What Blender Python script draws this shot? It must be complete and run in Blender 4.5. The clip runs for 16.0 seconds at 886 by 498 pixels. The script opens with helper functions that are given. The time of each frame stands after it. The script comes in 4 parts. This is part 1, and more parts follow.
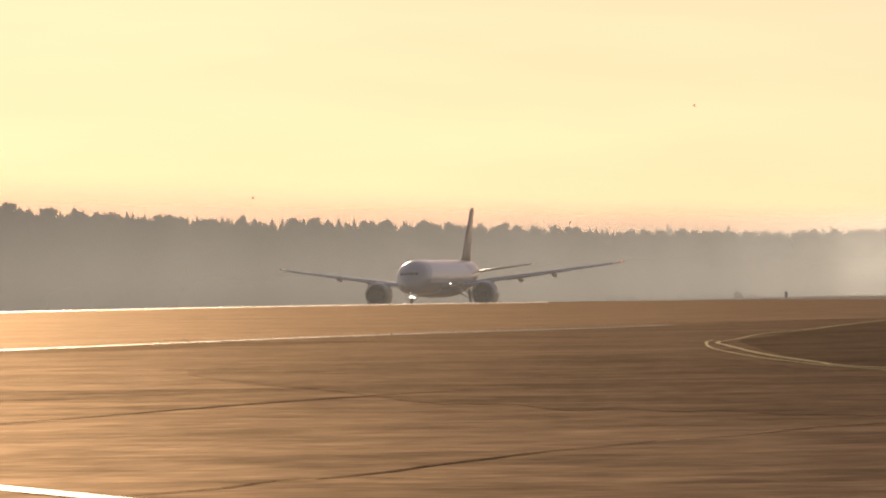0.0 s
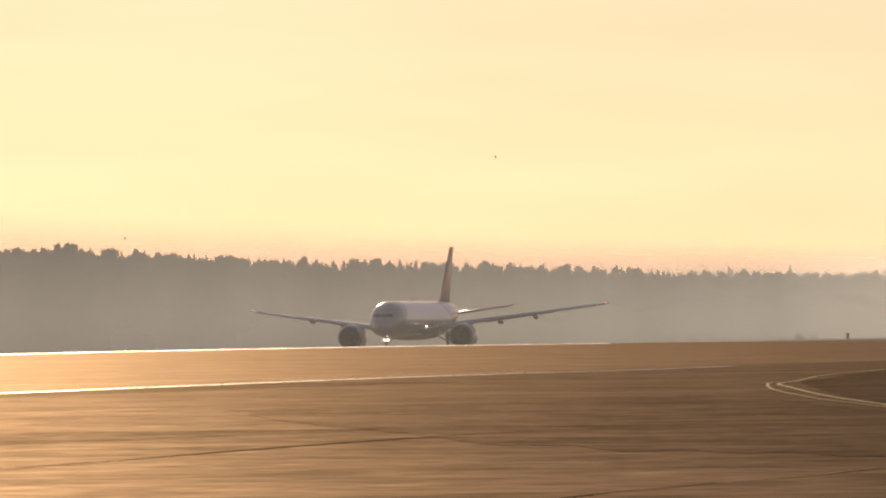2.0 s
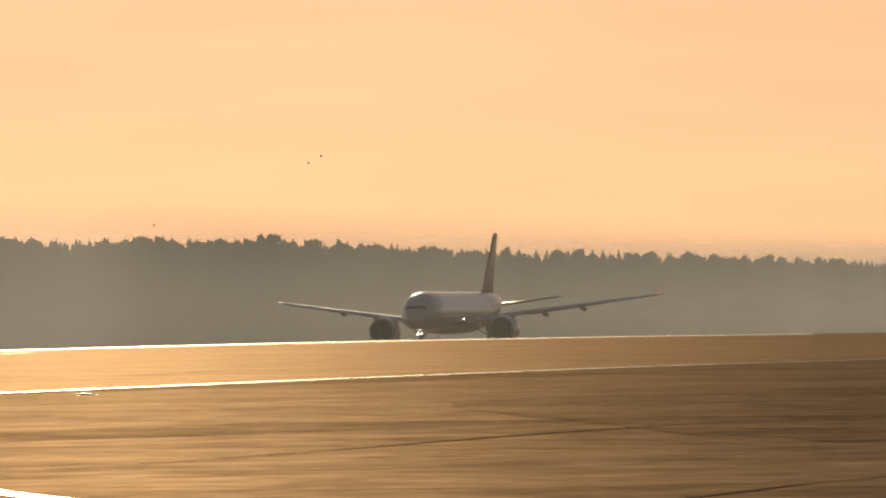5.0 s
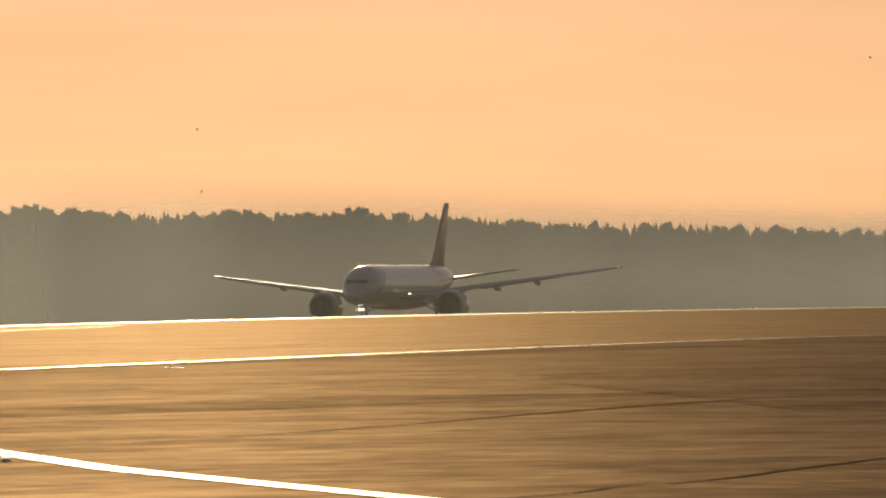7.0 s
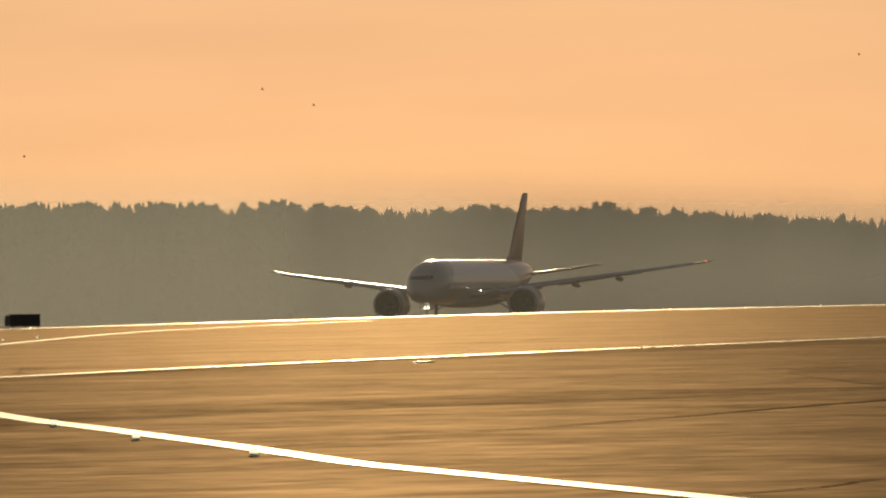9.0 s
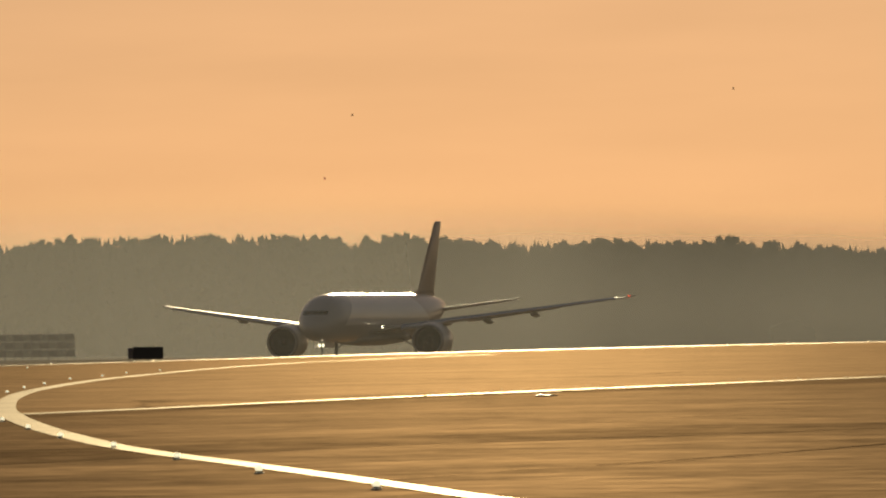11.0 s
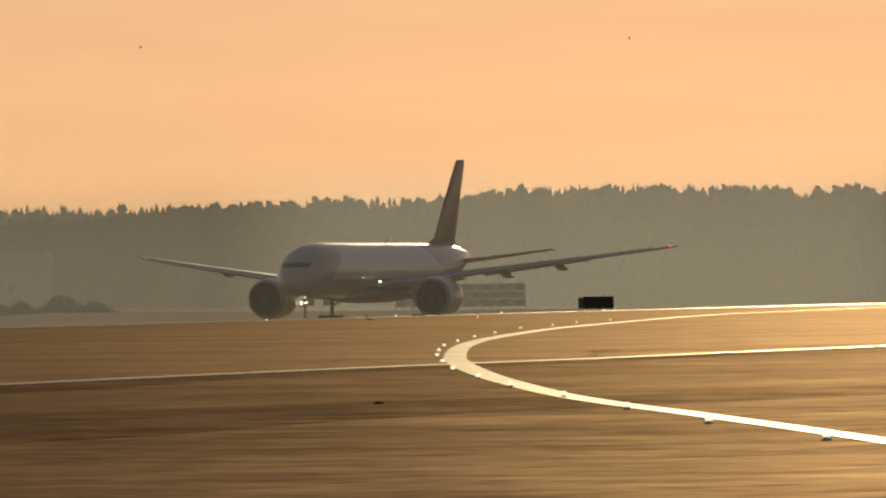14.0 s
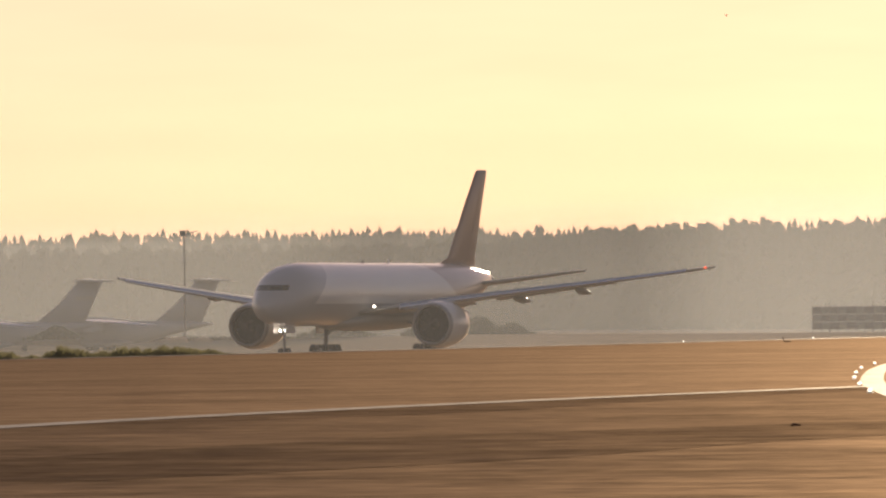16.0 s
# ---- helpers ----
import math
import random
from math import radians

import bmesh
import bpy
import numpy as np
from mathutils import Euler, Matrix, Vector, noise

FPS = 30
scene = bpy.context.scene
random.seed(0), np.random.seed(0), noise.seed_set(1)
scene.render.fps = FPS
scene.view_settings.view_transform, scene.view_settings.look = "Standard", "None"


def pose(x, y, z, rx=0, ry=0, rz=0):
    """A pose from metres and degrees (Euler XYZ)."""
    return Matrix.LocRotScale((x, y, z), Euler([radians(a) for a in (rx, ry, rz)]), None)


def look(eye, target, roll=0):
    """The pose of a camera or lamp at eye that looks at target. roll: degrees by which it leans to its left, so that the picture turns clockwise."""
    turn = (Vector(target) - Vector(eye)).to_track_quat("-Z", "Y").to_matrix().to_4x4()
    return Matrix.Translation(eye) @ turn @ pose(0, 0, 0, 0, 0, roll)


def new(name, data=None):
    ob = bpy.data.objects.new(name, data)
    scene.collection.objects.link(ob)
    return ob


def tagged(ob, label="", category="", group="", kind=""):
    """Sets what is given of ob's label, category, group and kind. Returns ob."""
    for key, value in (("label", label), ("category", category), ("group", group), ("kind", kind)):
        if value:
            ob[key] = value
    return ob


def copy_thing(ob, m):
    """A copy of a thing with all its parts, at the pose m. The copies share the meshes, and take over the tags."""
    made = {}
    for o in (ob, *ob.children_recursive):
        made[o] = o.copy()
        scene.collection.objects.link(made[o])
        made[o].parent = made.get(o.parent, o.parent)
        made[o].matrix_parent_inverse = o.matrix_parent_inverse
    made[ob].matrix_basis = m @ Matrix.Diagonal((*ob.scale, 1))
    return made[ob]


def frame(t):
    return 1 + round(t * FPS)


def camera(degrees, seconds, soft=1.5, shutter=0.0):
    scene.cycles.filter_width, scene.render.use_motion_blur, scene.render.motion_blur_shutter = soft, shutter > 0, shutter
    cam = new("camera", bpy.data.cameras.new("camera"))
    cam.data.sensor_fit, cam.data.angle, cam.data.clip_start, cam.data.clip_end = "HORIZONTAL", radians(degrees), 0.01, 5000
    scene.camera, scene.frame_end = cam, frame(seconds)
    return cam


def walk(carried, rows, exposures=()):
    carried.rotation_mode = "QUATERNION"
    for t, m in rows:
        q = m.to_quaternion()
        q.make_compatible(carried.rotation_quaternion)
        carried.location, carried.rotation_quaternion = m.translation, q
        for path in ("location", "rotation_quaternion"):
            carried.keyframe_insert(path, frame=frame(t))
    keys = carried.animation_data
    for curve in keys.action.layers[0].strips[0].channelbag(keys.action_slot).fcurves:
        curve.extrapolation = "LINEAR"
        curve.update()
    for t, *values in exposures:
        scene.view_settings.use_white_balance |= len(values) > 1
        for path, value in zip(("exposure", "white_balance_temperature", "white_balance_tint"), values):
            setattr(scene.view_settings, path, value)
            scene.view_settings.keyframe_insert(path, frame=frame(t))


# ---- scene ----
cam = camera(5.2, 16.0, soft=2.2)
EYE = 3.27                    # lens height over the runway
PSI, OFF = 14.816, 352.8      # runway heading off the y axis, its distance from the camera

# seconds, turn, tilt, roll of the camera, way of the aircraft's nose along the runway
PATH = [
    (0.0, -3.261, 0.242, -0.91, 1692.3),
    (0.5, -3.158, 0.325, -0.80, 1674.9),
    (1.0, -3.129, 0.405, -0.82, 1656.8),
    (1.5, -3.078, 0.483, -0.90, 1638.3),
    (2.0, -2.904, 0.489, -0.85, 1619.1),
    (2.5, -2.637, 0.541, -0.94, 1599.4),
    (3.0, -2.584, 0.464, -1.03, 1579.2),
    (3.5, -2.374, 0.404, -1.09, 1558.4),
    (6.0, -1.428, 0.477, -0.74, 1446.5),
    (6.5, -1.323, 0.369, -0.78, 1422.5),
    (7.0, -1.193, 0.302, -0.87, 1398.0),
    (7.5, -1.012, 0.318, -0.79, 1373.0),
    (8.0, -0.717, 0.330, -0.83, 1347.5),
    (8.5, -0.158, 0.277, -0.93, 1321.5),
    (11.0, 0.980, 0.502, -0.89, 1184.1),
    (11.5, 1.367, 0.542, -0.74, 1155.2),
    (12.0, 1.864, 0.529, -0.71, 1125.8),
    (12.5, 2.245, 0.406, -0.73, 1096.0),
    (13.0, 2.690, 0.343, -0.78, 1065.7),
    (13.5, 3.216, 0.344, -0.76, 1035.0),
    (14.0, 3.630, 0.244, -0.70, 1003.8),
    (14.5, 4.539, 0.296, -0.66, 972.2),
    (15.0, 5.259, 0.407, -0.50, 940.1),
    (15.5, 5.619, 0.434, -0.48, 907.7),
    (16.0, 6.078, 0.399, -0.57, 874.8),
]
walk(cam, [(t, pose(0, 0, EYE, 90 + tilt, 0, turn) @ pose(0, 0, 0, 0, 0, roll)) for t, turn, tilt, roll, way in PATH],
     exposures=[(0, -0.01, 6120, 14), (1.5, -0.02, 6120, 14), (3.5, -0.33, 6350, 11), (6, -0.60, 6600, 4), (8, -0.75, 6800, 2), (11, -0.99, 7200, 0), (12.5, -0.99, 7200, 0),
                (13.5, -0.83, 7000, 1), (14.5, -0.58, 6600, 4), (15, -0.26, 6300, 8), (15.5, 0.0, 6150, 12), (16, 0.12, 6120, 14)])

# ---- world and sun ----
SUN_AZ, SUN_EL = 0.65, 6.5     # degrees to the left of +y, degrees up
world = bpy.data.worlds.new("morning_sky")
scene.world = world
world.use_nodes = True
wn = world.node_tree.nodes
sky = wn.new("ShaderNodeTexSky")
sky.sky_type = "NISHITA"
sky.sun_disc = False
sky.sun_elevation, sky.sun_rotation = radians(SUN_EL), radians(-SUN_AZ)
sky.air_density, sky.dust_density, sky.ozone_density = 0.86, 0.12, 1.0
sky_at, sky_lift = wn.new("ShaderNodeTexCoord"), wn.new("ShaderNodeMapping")
sky_lift.inputs["Location"].default_value, sky_lift.inputs["Scale"].default_value = (0, 0, 0.05), (1, 1, 0.6)   # sky shifted and flattened so its lowest degrees look even in view
world.node_tree.links.new(sky_at.outputs["Generated"], sky_lift.inputs[0])
world.node_tree.links.new(sky_lift.outputs[0], sky.inputs[0])
dusty = wn.new("ShaderNodeMix")             # rosy dust in the morning air
dusty.data_type, dusty.blend_type = "RGBA", "MULTIPLY"
dusty.inputs[0].default_value = 1.0
dusty.inputs[7].default_value = (1.0, 0.66, 0.635, 1)
world.node_tree.links.new(sky.outputs[0], dusty.inputs[6])
veil_at, veil_map, veil, veil_span, veiled = (wn.new("ShaderNode" + k) for k in ("TexCoord", "Mapping", "TexNoise", "MapRange", "VectorMath"))
veil_map.inputs["Scale"].default_value = (14, 14, 95)       # thin long streaks of high cloud
veil.inputs["Scale"].default_value, veil.inputs["Detail"].default_value = 1.6, 6
veil_span.inputs["From Min"].default_value, veil_span.inputs["From Max"].default_value = 0.3, 0.7
veil_span.inputs["To Min"].default_value, veil_span.inputs["To Max"].default_value = 0.96, 1.04
veiled.operation = "SCALE"
for a, b in ((veil_at.outputs["Generated"], veil_map.inputs[0]), (veil_map.outputs[0], veil.inputs[0]), (veil.outputs["Fac"], veil_span.inputs["Value"]),
             (dusty.outputs[2], veiled.inputs[0]), (veil_span.outputs[0], veiled.inputs["Scale"]), (veiled.outputs[0], wn["Background"].inputs[0])):
    world.node_tree.links.new(a, b)
wn["Background"].inputs[1].default_value = 0.10
sun = new("sun", bpy.data.lights.new("sun", "SUN"))
sun.data.energy, sun.data.angle, sun.data.color = 4.5, radians(0.6), (1.0, 0.80, 0.55)
sun_way = Vector((-math.sin(radians(SUN_AZ)) * math.cos(radians(SUN_EL)), math.cos(radians(SUN_AZ)) * math.cos(radians(SUN_EL)), math.sin(radians(SUN_EL))))
sun.matrix_basis = look(sun_way * 100, (0, 0, 0))


# ---- materials ----
def mat(name, base, rough=0.5, metal=0.0, scale=1.0, vary=0.15, bump=0.0, coat=0.0, trans=0.0, glow=0.0, stretch=(1, 1, 1)):
    m = bpy.data.materials.new(name)
    m.use_nodes = True
    n, l = m.node_tree.nodes, m.node_tree.links
    b = n["Principled BSDF"]
    b.inputs["Roughness"].default_value, b.inputs["Metallic"].default_value = rough, metal
    b.inputs["Coat Weight"].default_value = coat
    b.inputs["Coat Roughness"].default_value = 0.16
    tc, mp = n.new("ShaderNodeTexCoord"), n.new("ShaderNodeMapping")
    l.new(tc.outputs["Object"], mp.inputs[0])
    mp.inputs["Scale"].default_value = stretch
    big, fine = n.new("ShaderNodeTexNoise"), n.new("ShaderNodeTexNoise")
    big.inputs["Scale"].default_value, fine.inputs["Scale"].default_value = scale, scale * 9
    big.inputs["Detail"].default_value, fine.inputs["Detail"].default_value = 5, 3
    add, ramp = n.new("ShaderNodeMath"), n.new("ShaderNodeMapRange")
    l.new(mp.outputs[0], big.inputs[0]); l.new(mp.outputs[0], fine.inputs[0])
    l.new(big.outputs["Fac"], add.inputs[0]); l.new(fine.outputs["Fac"], add.inputs[1])
    l.new(add.outputs[0], ramp.inputs["Value"])
    ramp.inputs["From Min"].default_value, ramp.inputs["From Max"].default_value = 0.6, 1.4
    ramp.inputs["To Min"].default_value, ramp.inputs["To Max"].default_value = 1 - vary, 1 + vary
    mix = n.new("ShaderNodeVectorMath")
    mix.operation = "SCALE"
    mix.inputs[0].default_value = base
    l.new(ramp.outputs[0], mix.inputs["Scale"])
    l.new(mix.outputs[0], b.inputs["Base Color"])
    if bump:
        bn = n.new("ShaderNodeBump")
        bn.inputs["Strength"].default_value, bn.inputs["Distance"].default_value = 1.0, bump
        l.new(add.outputs[0], bn.inputs["Height"]); l.new(bn.outputs[0], b.inputs["Normal"])
    if glow:
        b.inputs["Emission Color"].default_value, b.inputs["Emission Strength"].default_value = (*base, 1), glow
    if trans:
        tr, ms = n.new("ShaderNodeBsdfTranslucent"), n.new("ShaderNodeMixShader")
        l.new(mix.outputs[0], tr.inputs["Color"])
        ms.inputs[0].default_value = trans
        l.new(b.outputs[0], ms.inputs[1]); l.new(tr.outputs[0], ms.inputs[2])
        l.new(ms.outputs[0], n["Material Output"].inputs[0])
    return m


def haze_sheet_material(name, density, low, high):
    """Sheet standing in for thin haze: mostly see-through, passing sunlight on, fading out upwards."""
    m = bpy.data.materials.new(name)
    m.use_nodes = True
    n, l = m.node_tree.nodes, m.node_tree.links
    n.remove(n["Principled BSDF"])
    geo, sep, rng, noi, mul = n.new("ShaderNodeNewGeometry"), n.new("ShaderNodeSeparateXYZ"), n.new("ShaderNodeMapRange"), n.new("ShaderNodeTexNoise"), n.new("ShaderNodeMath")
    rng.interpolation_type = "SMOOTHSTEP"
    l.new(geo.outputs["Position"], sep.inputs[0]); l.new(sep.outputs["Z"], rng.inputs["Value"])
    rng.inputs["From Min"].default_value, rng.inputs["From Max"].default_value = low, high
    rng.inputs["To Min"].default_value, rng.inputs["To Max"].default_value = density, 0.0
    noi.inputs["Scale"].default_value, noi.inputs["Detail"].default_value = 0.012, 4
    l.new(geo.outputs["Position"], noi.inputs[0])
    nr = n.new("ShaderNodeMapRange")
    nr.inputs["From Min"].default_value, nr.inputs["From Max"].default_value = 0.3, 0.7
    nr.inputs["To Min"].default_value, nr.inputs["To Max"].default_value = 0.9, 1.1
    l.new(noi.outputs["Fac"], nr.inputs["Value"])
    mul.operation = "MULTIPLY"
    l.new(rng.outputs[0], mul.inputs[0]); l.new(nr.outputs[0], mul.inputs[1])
    drift, deep = n.new("ShaderNodeMapRange"), n.new("ShaderNodeMath")      # sheets made denser towards the runway's far end to match its paler tone
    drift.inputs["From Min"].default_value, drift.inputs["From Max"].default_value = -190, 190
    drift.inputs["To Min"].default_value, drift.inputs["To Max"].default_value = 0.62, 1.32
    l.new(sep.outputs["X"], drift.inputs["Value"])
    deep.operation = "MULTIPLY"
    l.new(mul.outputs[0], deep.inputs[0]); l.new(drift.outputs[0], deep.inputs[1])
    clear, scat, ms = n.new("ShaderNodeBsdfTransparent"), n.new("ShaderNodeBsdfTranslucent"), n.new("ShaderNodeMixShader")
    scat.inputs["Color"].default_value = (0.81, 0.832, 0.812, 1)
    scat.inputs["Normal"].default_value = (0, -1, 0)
    north = n.new("ShaderNodeCombineXYZ")   # fixed normal keeps a sheet evenly bright however it stands
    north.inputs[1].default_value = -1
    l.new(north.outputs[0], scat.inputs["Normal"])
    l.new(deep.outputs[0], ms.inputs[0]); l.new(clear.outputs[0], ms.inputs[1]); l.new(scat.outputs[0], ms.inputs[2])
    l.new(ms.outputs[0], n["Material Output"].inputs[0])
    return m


def paving(name, base, gloss, rough, vary=0.35, scale=0.06, sheen=(1.0, 0.68, 0.40)):
    """Rough stone-like surface: matt body with a weak sheen, worn at three scales."""
    m = bpy.data.materials.new(name)
    m.use_nodes = True
    n, l = m.node_tree.nodes, m.node_tree.links
    n.remove(n["Principled BSDF"])
    tc = n.new("ShaderNodeTexCoord")
    total = None
    for k, w in ((1.0, 0.8), (5.0, 0.8), (31.0, 1.0)):
        t, u = n.new("ShaderNodeTexNoise"), n.new("ShaderNodeMath")
        t.inputs["Scale"].default_value, t.inputs["Detail"].default_value = scale * k, 4
        l.new(tc.outputs["Object"], t.inputs[0])
        u.operation = "MULTIPLY_ADD"
        l.new(t.outputs["Fac"], u.inputs[0])
        u.inputs[1].default_value = w
        u.inputs[2].default_value = 0.0
        if total is not None:
            l.new(total, u.inputs[2])
        total = u.outputs[0]
    rg = n.new("ShaderNodeMapRange")
    rg.inputs["From Min"].default_value, rg.inputs["From Max"].default_value = 0.9, 1.7
    rg.inputs["To Min"].default_value, rg.inputs["To Max"].default_value = 1 - vary, 1 + vary
    l.new(total, rg.inputs["Value"])
    col, g = n.new("ShaderNodeVectorMath"), n.new("ShaderNodeMath")
    col.operation = "SCALE"
    col.inputs[0].default_value = base
    l.new(rg.outputs[0], col.inputs["Scale"])
    polish, polished = n.new("ShaderNodeTexNoise"), n.new("ShaderNodeMapRange")      # worn smooth here and there
    polish.inputs["Scale"].default_value, polish.inputs["Detail"].default_value, polish.inputs["Roughness"].default_value = scale * 9, 8, 0.7
    l.new(tc.outputs["Object"], polish.inputs[0]); l.new(polish.outputs["Fac"], polished.inputs["Value"])
    polished.inputs["From Min"].default_value, polished.inputs["From Max"].default_value = 0.34, 0.66
    polished.inputs["To Min"].default_value, polished.inputs["To Max"].default_value = gloss * (1 - vary), gloss * (1 + vary)
    g.operation = "MULTIPLY"
    l.new(rg.outputs[0], g.inputs[0]); l.new(polished.outputs[0], g.inputs[1])
    df, gl, ms = n.new("ShaderNodeBsdfDiffuse"), n.new("ShaderNodeBsdfGlossy"), n.new("ShaderNodeMixShader")
    df.inputs["Roughness"].default_value = 1.0
    gl.inputs["Roughness"].default_value = rough
    gl.inputs["Color"].default_value = (*sheen, 1)
    l.new(col.outputs[0], df.inputs["Color"])
    l.new(g.outputs[0], ms.inputs[0]); l.new(df.outputs[0], ms.inputs[1]); l.new(gl.outputs[0], ms.inputs[2])
    l.new(ms.outputs[0], n["Material Output"].inputs[0])
    return m


ASPHALT = paving("worn_asphalt", (0.192, 0.129, 0.077), 0.105, 0.655, 0.42)
RUNWAY = paving("runway_asphalt", (0.205, 0.135, 0.078), 0.155, 0.65, 0.35)
ASPHALT_DARK = paving("newer_asphalt", (0.135, 0.092, 0.058), 0.075, 0.655, 0.5)
# Pale glossy surface for the sun glare built in along the crest.
GLARE = paving("glossy_glare_strip", (0.30, 0.26, 0.21), 0.8, 0.5, 0.2, 0.06, (1.0, 0.9, 0.75))
# The pale mist over the field is put into this grass colour.
GRASSLAND = paving("mist_paled_dry_grass", (0.34, 0.30, 0.20), 0.08, 0.8, 0.4, 0.02)
LINE_WHITE = paving("worn_white_paint", (0.27, 0.235, 0.185), 0.33, 0.48, 0.35, 0.4, (1.0, 0.9, 0.74))
LINE_YELLOW = paving("worn_yellow_paint", (0.66, 0.50, 0.14), 0.28, 0.68, 0.35, 0.4, (1.0, 0.85, 0.55))
DARKER_ASPHALT = paving("darker_asphalt", (0.158, 0.107, 0.066), 0.088, 0.655, 0.5)
TAR = paving("joint_tar", (0.10, 0.06, 0.034), 0.05, 0.65, 0.5, 0.4)
PALE = paving("pale_asphalt_streak", (0.23, 0.15, 0.085), 0.17, 0.65, 0.6, 0.4)
LEAVES = mat("forest_leaves", (0.07, 0.085, 0.045), 0.7, scale=0.03, vary=0.25, trans=0.3)
BARK = mat("bark", (0.10, 0.07, 0.05), 0.9, scale=0.5)
WHITE = mat("white_aircraft_paint", (0.78, 0.76, 0.70), 0.32, scale=0.3, vary=0.05, coat=0.75)
GREY = mat("grey_wing_paint", (0.38, 0.37, 0.32), 0.42, scale=0.4, vary=0.06)
PARKED = mat("parked_grey_paint", (0.36, 0.365, 0.37), 0.5, scale=0.3, vary=0.08)
BARE = mat("polished_metal", (0.62, 0.62, 0.64), 0.25, metal=0.9, scale=1, vary=0.05)
LIP = mat("dull_inlet_metal", (0.36, 0.35, 0.34), 0.5, metal=0.5, scale=1, vary=0.08)
DARK = mat("dark_metal", (0.05, 0.05, 0.055), 0.45, metal=0.4, scale=2)
GEAR = mat("dull_gear_metal", (0.16, 0.16, 0.17), 0.5, metal=0.3, scale=2)
RUBBER = mat("tyre_rubber", (0.025, 0.025, 0.025), 0.8, scale=4)
GLASS = mat("cockpit_glass", (0.015, 0.017, 0.02), 0.12, scale=1, vary=0.05)
COPPER = mat("bronze_tail_paint", (0.35, 0.21, 0.135), 0.35, scale=0.2, vary=0.08, coat=0.4)
SIGN = mat("dark_sign_metal", (0.03, 0.028, 0.026), 0.6, scale=3)
LAMP = mat("lamp_glow", (1.0, 0.86, 0.66), 0.3, glow=13)
RED_LAMP = mat("red_lamp_glow", (1.0, 0.12, 0.05), 0.3, glow=2)
# The glow imitates sunlight glinting on the edge light domes.
LENS = mat("glint_glow_lens", (0.9, 0.8, 0.6), 0.15, glow=2.2)
# Glow in place of sunlight reflected by the building's panes.
WINDOW_GLOW = mat("window_reflection_glow", (0.9, 0.8, 0.6), 0.1, glow=0.5)
# Panel tones kept close together for low contrast.
DARK_PANEL = mat("muted_dark_panel", (0.19, 0.187, 0.18), 0.7, scale=1.5, vary=0.2)
PALE_PANEL = mat("muted_pale_panel", (0.29, 0.285, 0.27), 0.7, scale=1.5, vary=0.2)
PLASTER = mat("dull_wall", (0.20, 0.19, 0.17), 0.8, scale=0.4)
ROOFING = mat("roof_sheet", (0.14, 0.13, 0.12), 0.6, scale=0.6)
MESHY = mat("grass_blades", (0.27, 0.25, 0.13), 0.7, scale=2, vary=0.4, trans=0.4)


# ---- builders ----
def as_mesh(name, verts, faces, materials, smooth=False, index=None):
    me = bpy.data.meshes.new(name)
    me.from_pydata([tuple(v) for v in verts], [], [tuple(f) for f in faces])
    for m in materials:
        me.materials.append(m)
    if index is not None:
        me.polygons.foreach_set("material_index", index)
    if smooth:
        me.polygons.foreach_set("use_smooth", [True] * len(me.polygons))
    me.update()
    return me


def part(name, geo, material, parent=None, label="", smooth=False, at=None):
    verts, faces = geo
    ob = new(name, as_mesh(name, verts, faces, [material], smooth))
    if parent is not None:
        ob.parent = parent
    if at is not None:
        ob.matrix_basis = at
    return tagged(ob, label) if label else ob


def joined(*geos):
    verts, faces = [], []
    for v, f in geos:
        k = len(verts)
        verts += [tuple(p) for p in v]
        faces += [tuple(i + k for i in q) for q in f]
    return verts, faces


def moved(geo, m):
    return [tuple(m @ Vector(v)) for v in geo[0]], geo[1]


def box(x0, x1, y0, y1, z0, z1, b=0.0):
    """A box with chamfered edges of size b."""
    bm = bmesh.new()
    bmesh.ops.create_cube(bm, size=1)
    for v in bm.verts:
        v.co = ((x0 + x1) / 2 + v.co.x * (x1 - x0), (y0 + y1) / 2 + v.co.y * (y1 - y0), (z0 + z1) / 2 + v.co.z * (z1 - z0))
    if b:
        bmesh.ops.bevel(bm, geom=list(bm.edges), offset=b, segments=1, affect="EDGES")
    bm.verts.index_update()
    out = [tuple(v.co) for v in bm.verts], [[v.index for v in f.verts] for f in bm.faces]
    bm.free()
    return out


def loft(rings, caps=True):
    n = len(rings[0])
    verts = [p for r in rings for p in r]
    faces = [(k * n + i, k * n + (i + 1) % n, (k + 1) * n + (i + 1) % n, (k + 1) * n + i) for k in range(len(rings) - 1) for i in range(n)]
    if caps:
        faces += [tuple(range(n - 1, -1, -1)), tuple(range((len(rings) - 1) * n, len(rings) * n))]
    return verts, faces


def turned(profile, n=24, axis="x", hollow=False):
    """Rings of (along, radius) round an axis."""
    rings = []
    for a, r in profile:
        ring = [(r * math.cos(2 * math.pi * i / n), r * math.sin(2 * math.pi * i / n)) for i in range(n)]
        rings.append([{"x": (a, p, q), "y": (p, a, q), "z": (p, q, a)}[axis] for p, q in ring])
    return loft(rings + rings[:1], False) if hollow else loft(rings)


def rod(a, b, r0, r1=None, n=8):
    a, b = Vector(a), Vector(b)
    q = (b - a).to_track_quat("Z", "Y").to_matrix()
    r1 = r0 if r1 is None else r1
    return loft([[tuple(c + q @ Vector((r * math.cos(2 * math.pi * i / n), r * math.sin(2 * math.pi * i / n), 0))) for i in range(n)] for c, r in ((a, r0), (b, r1))])


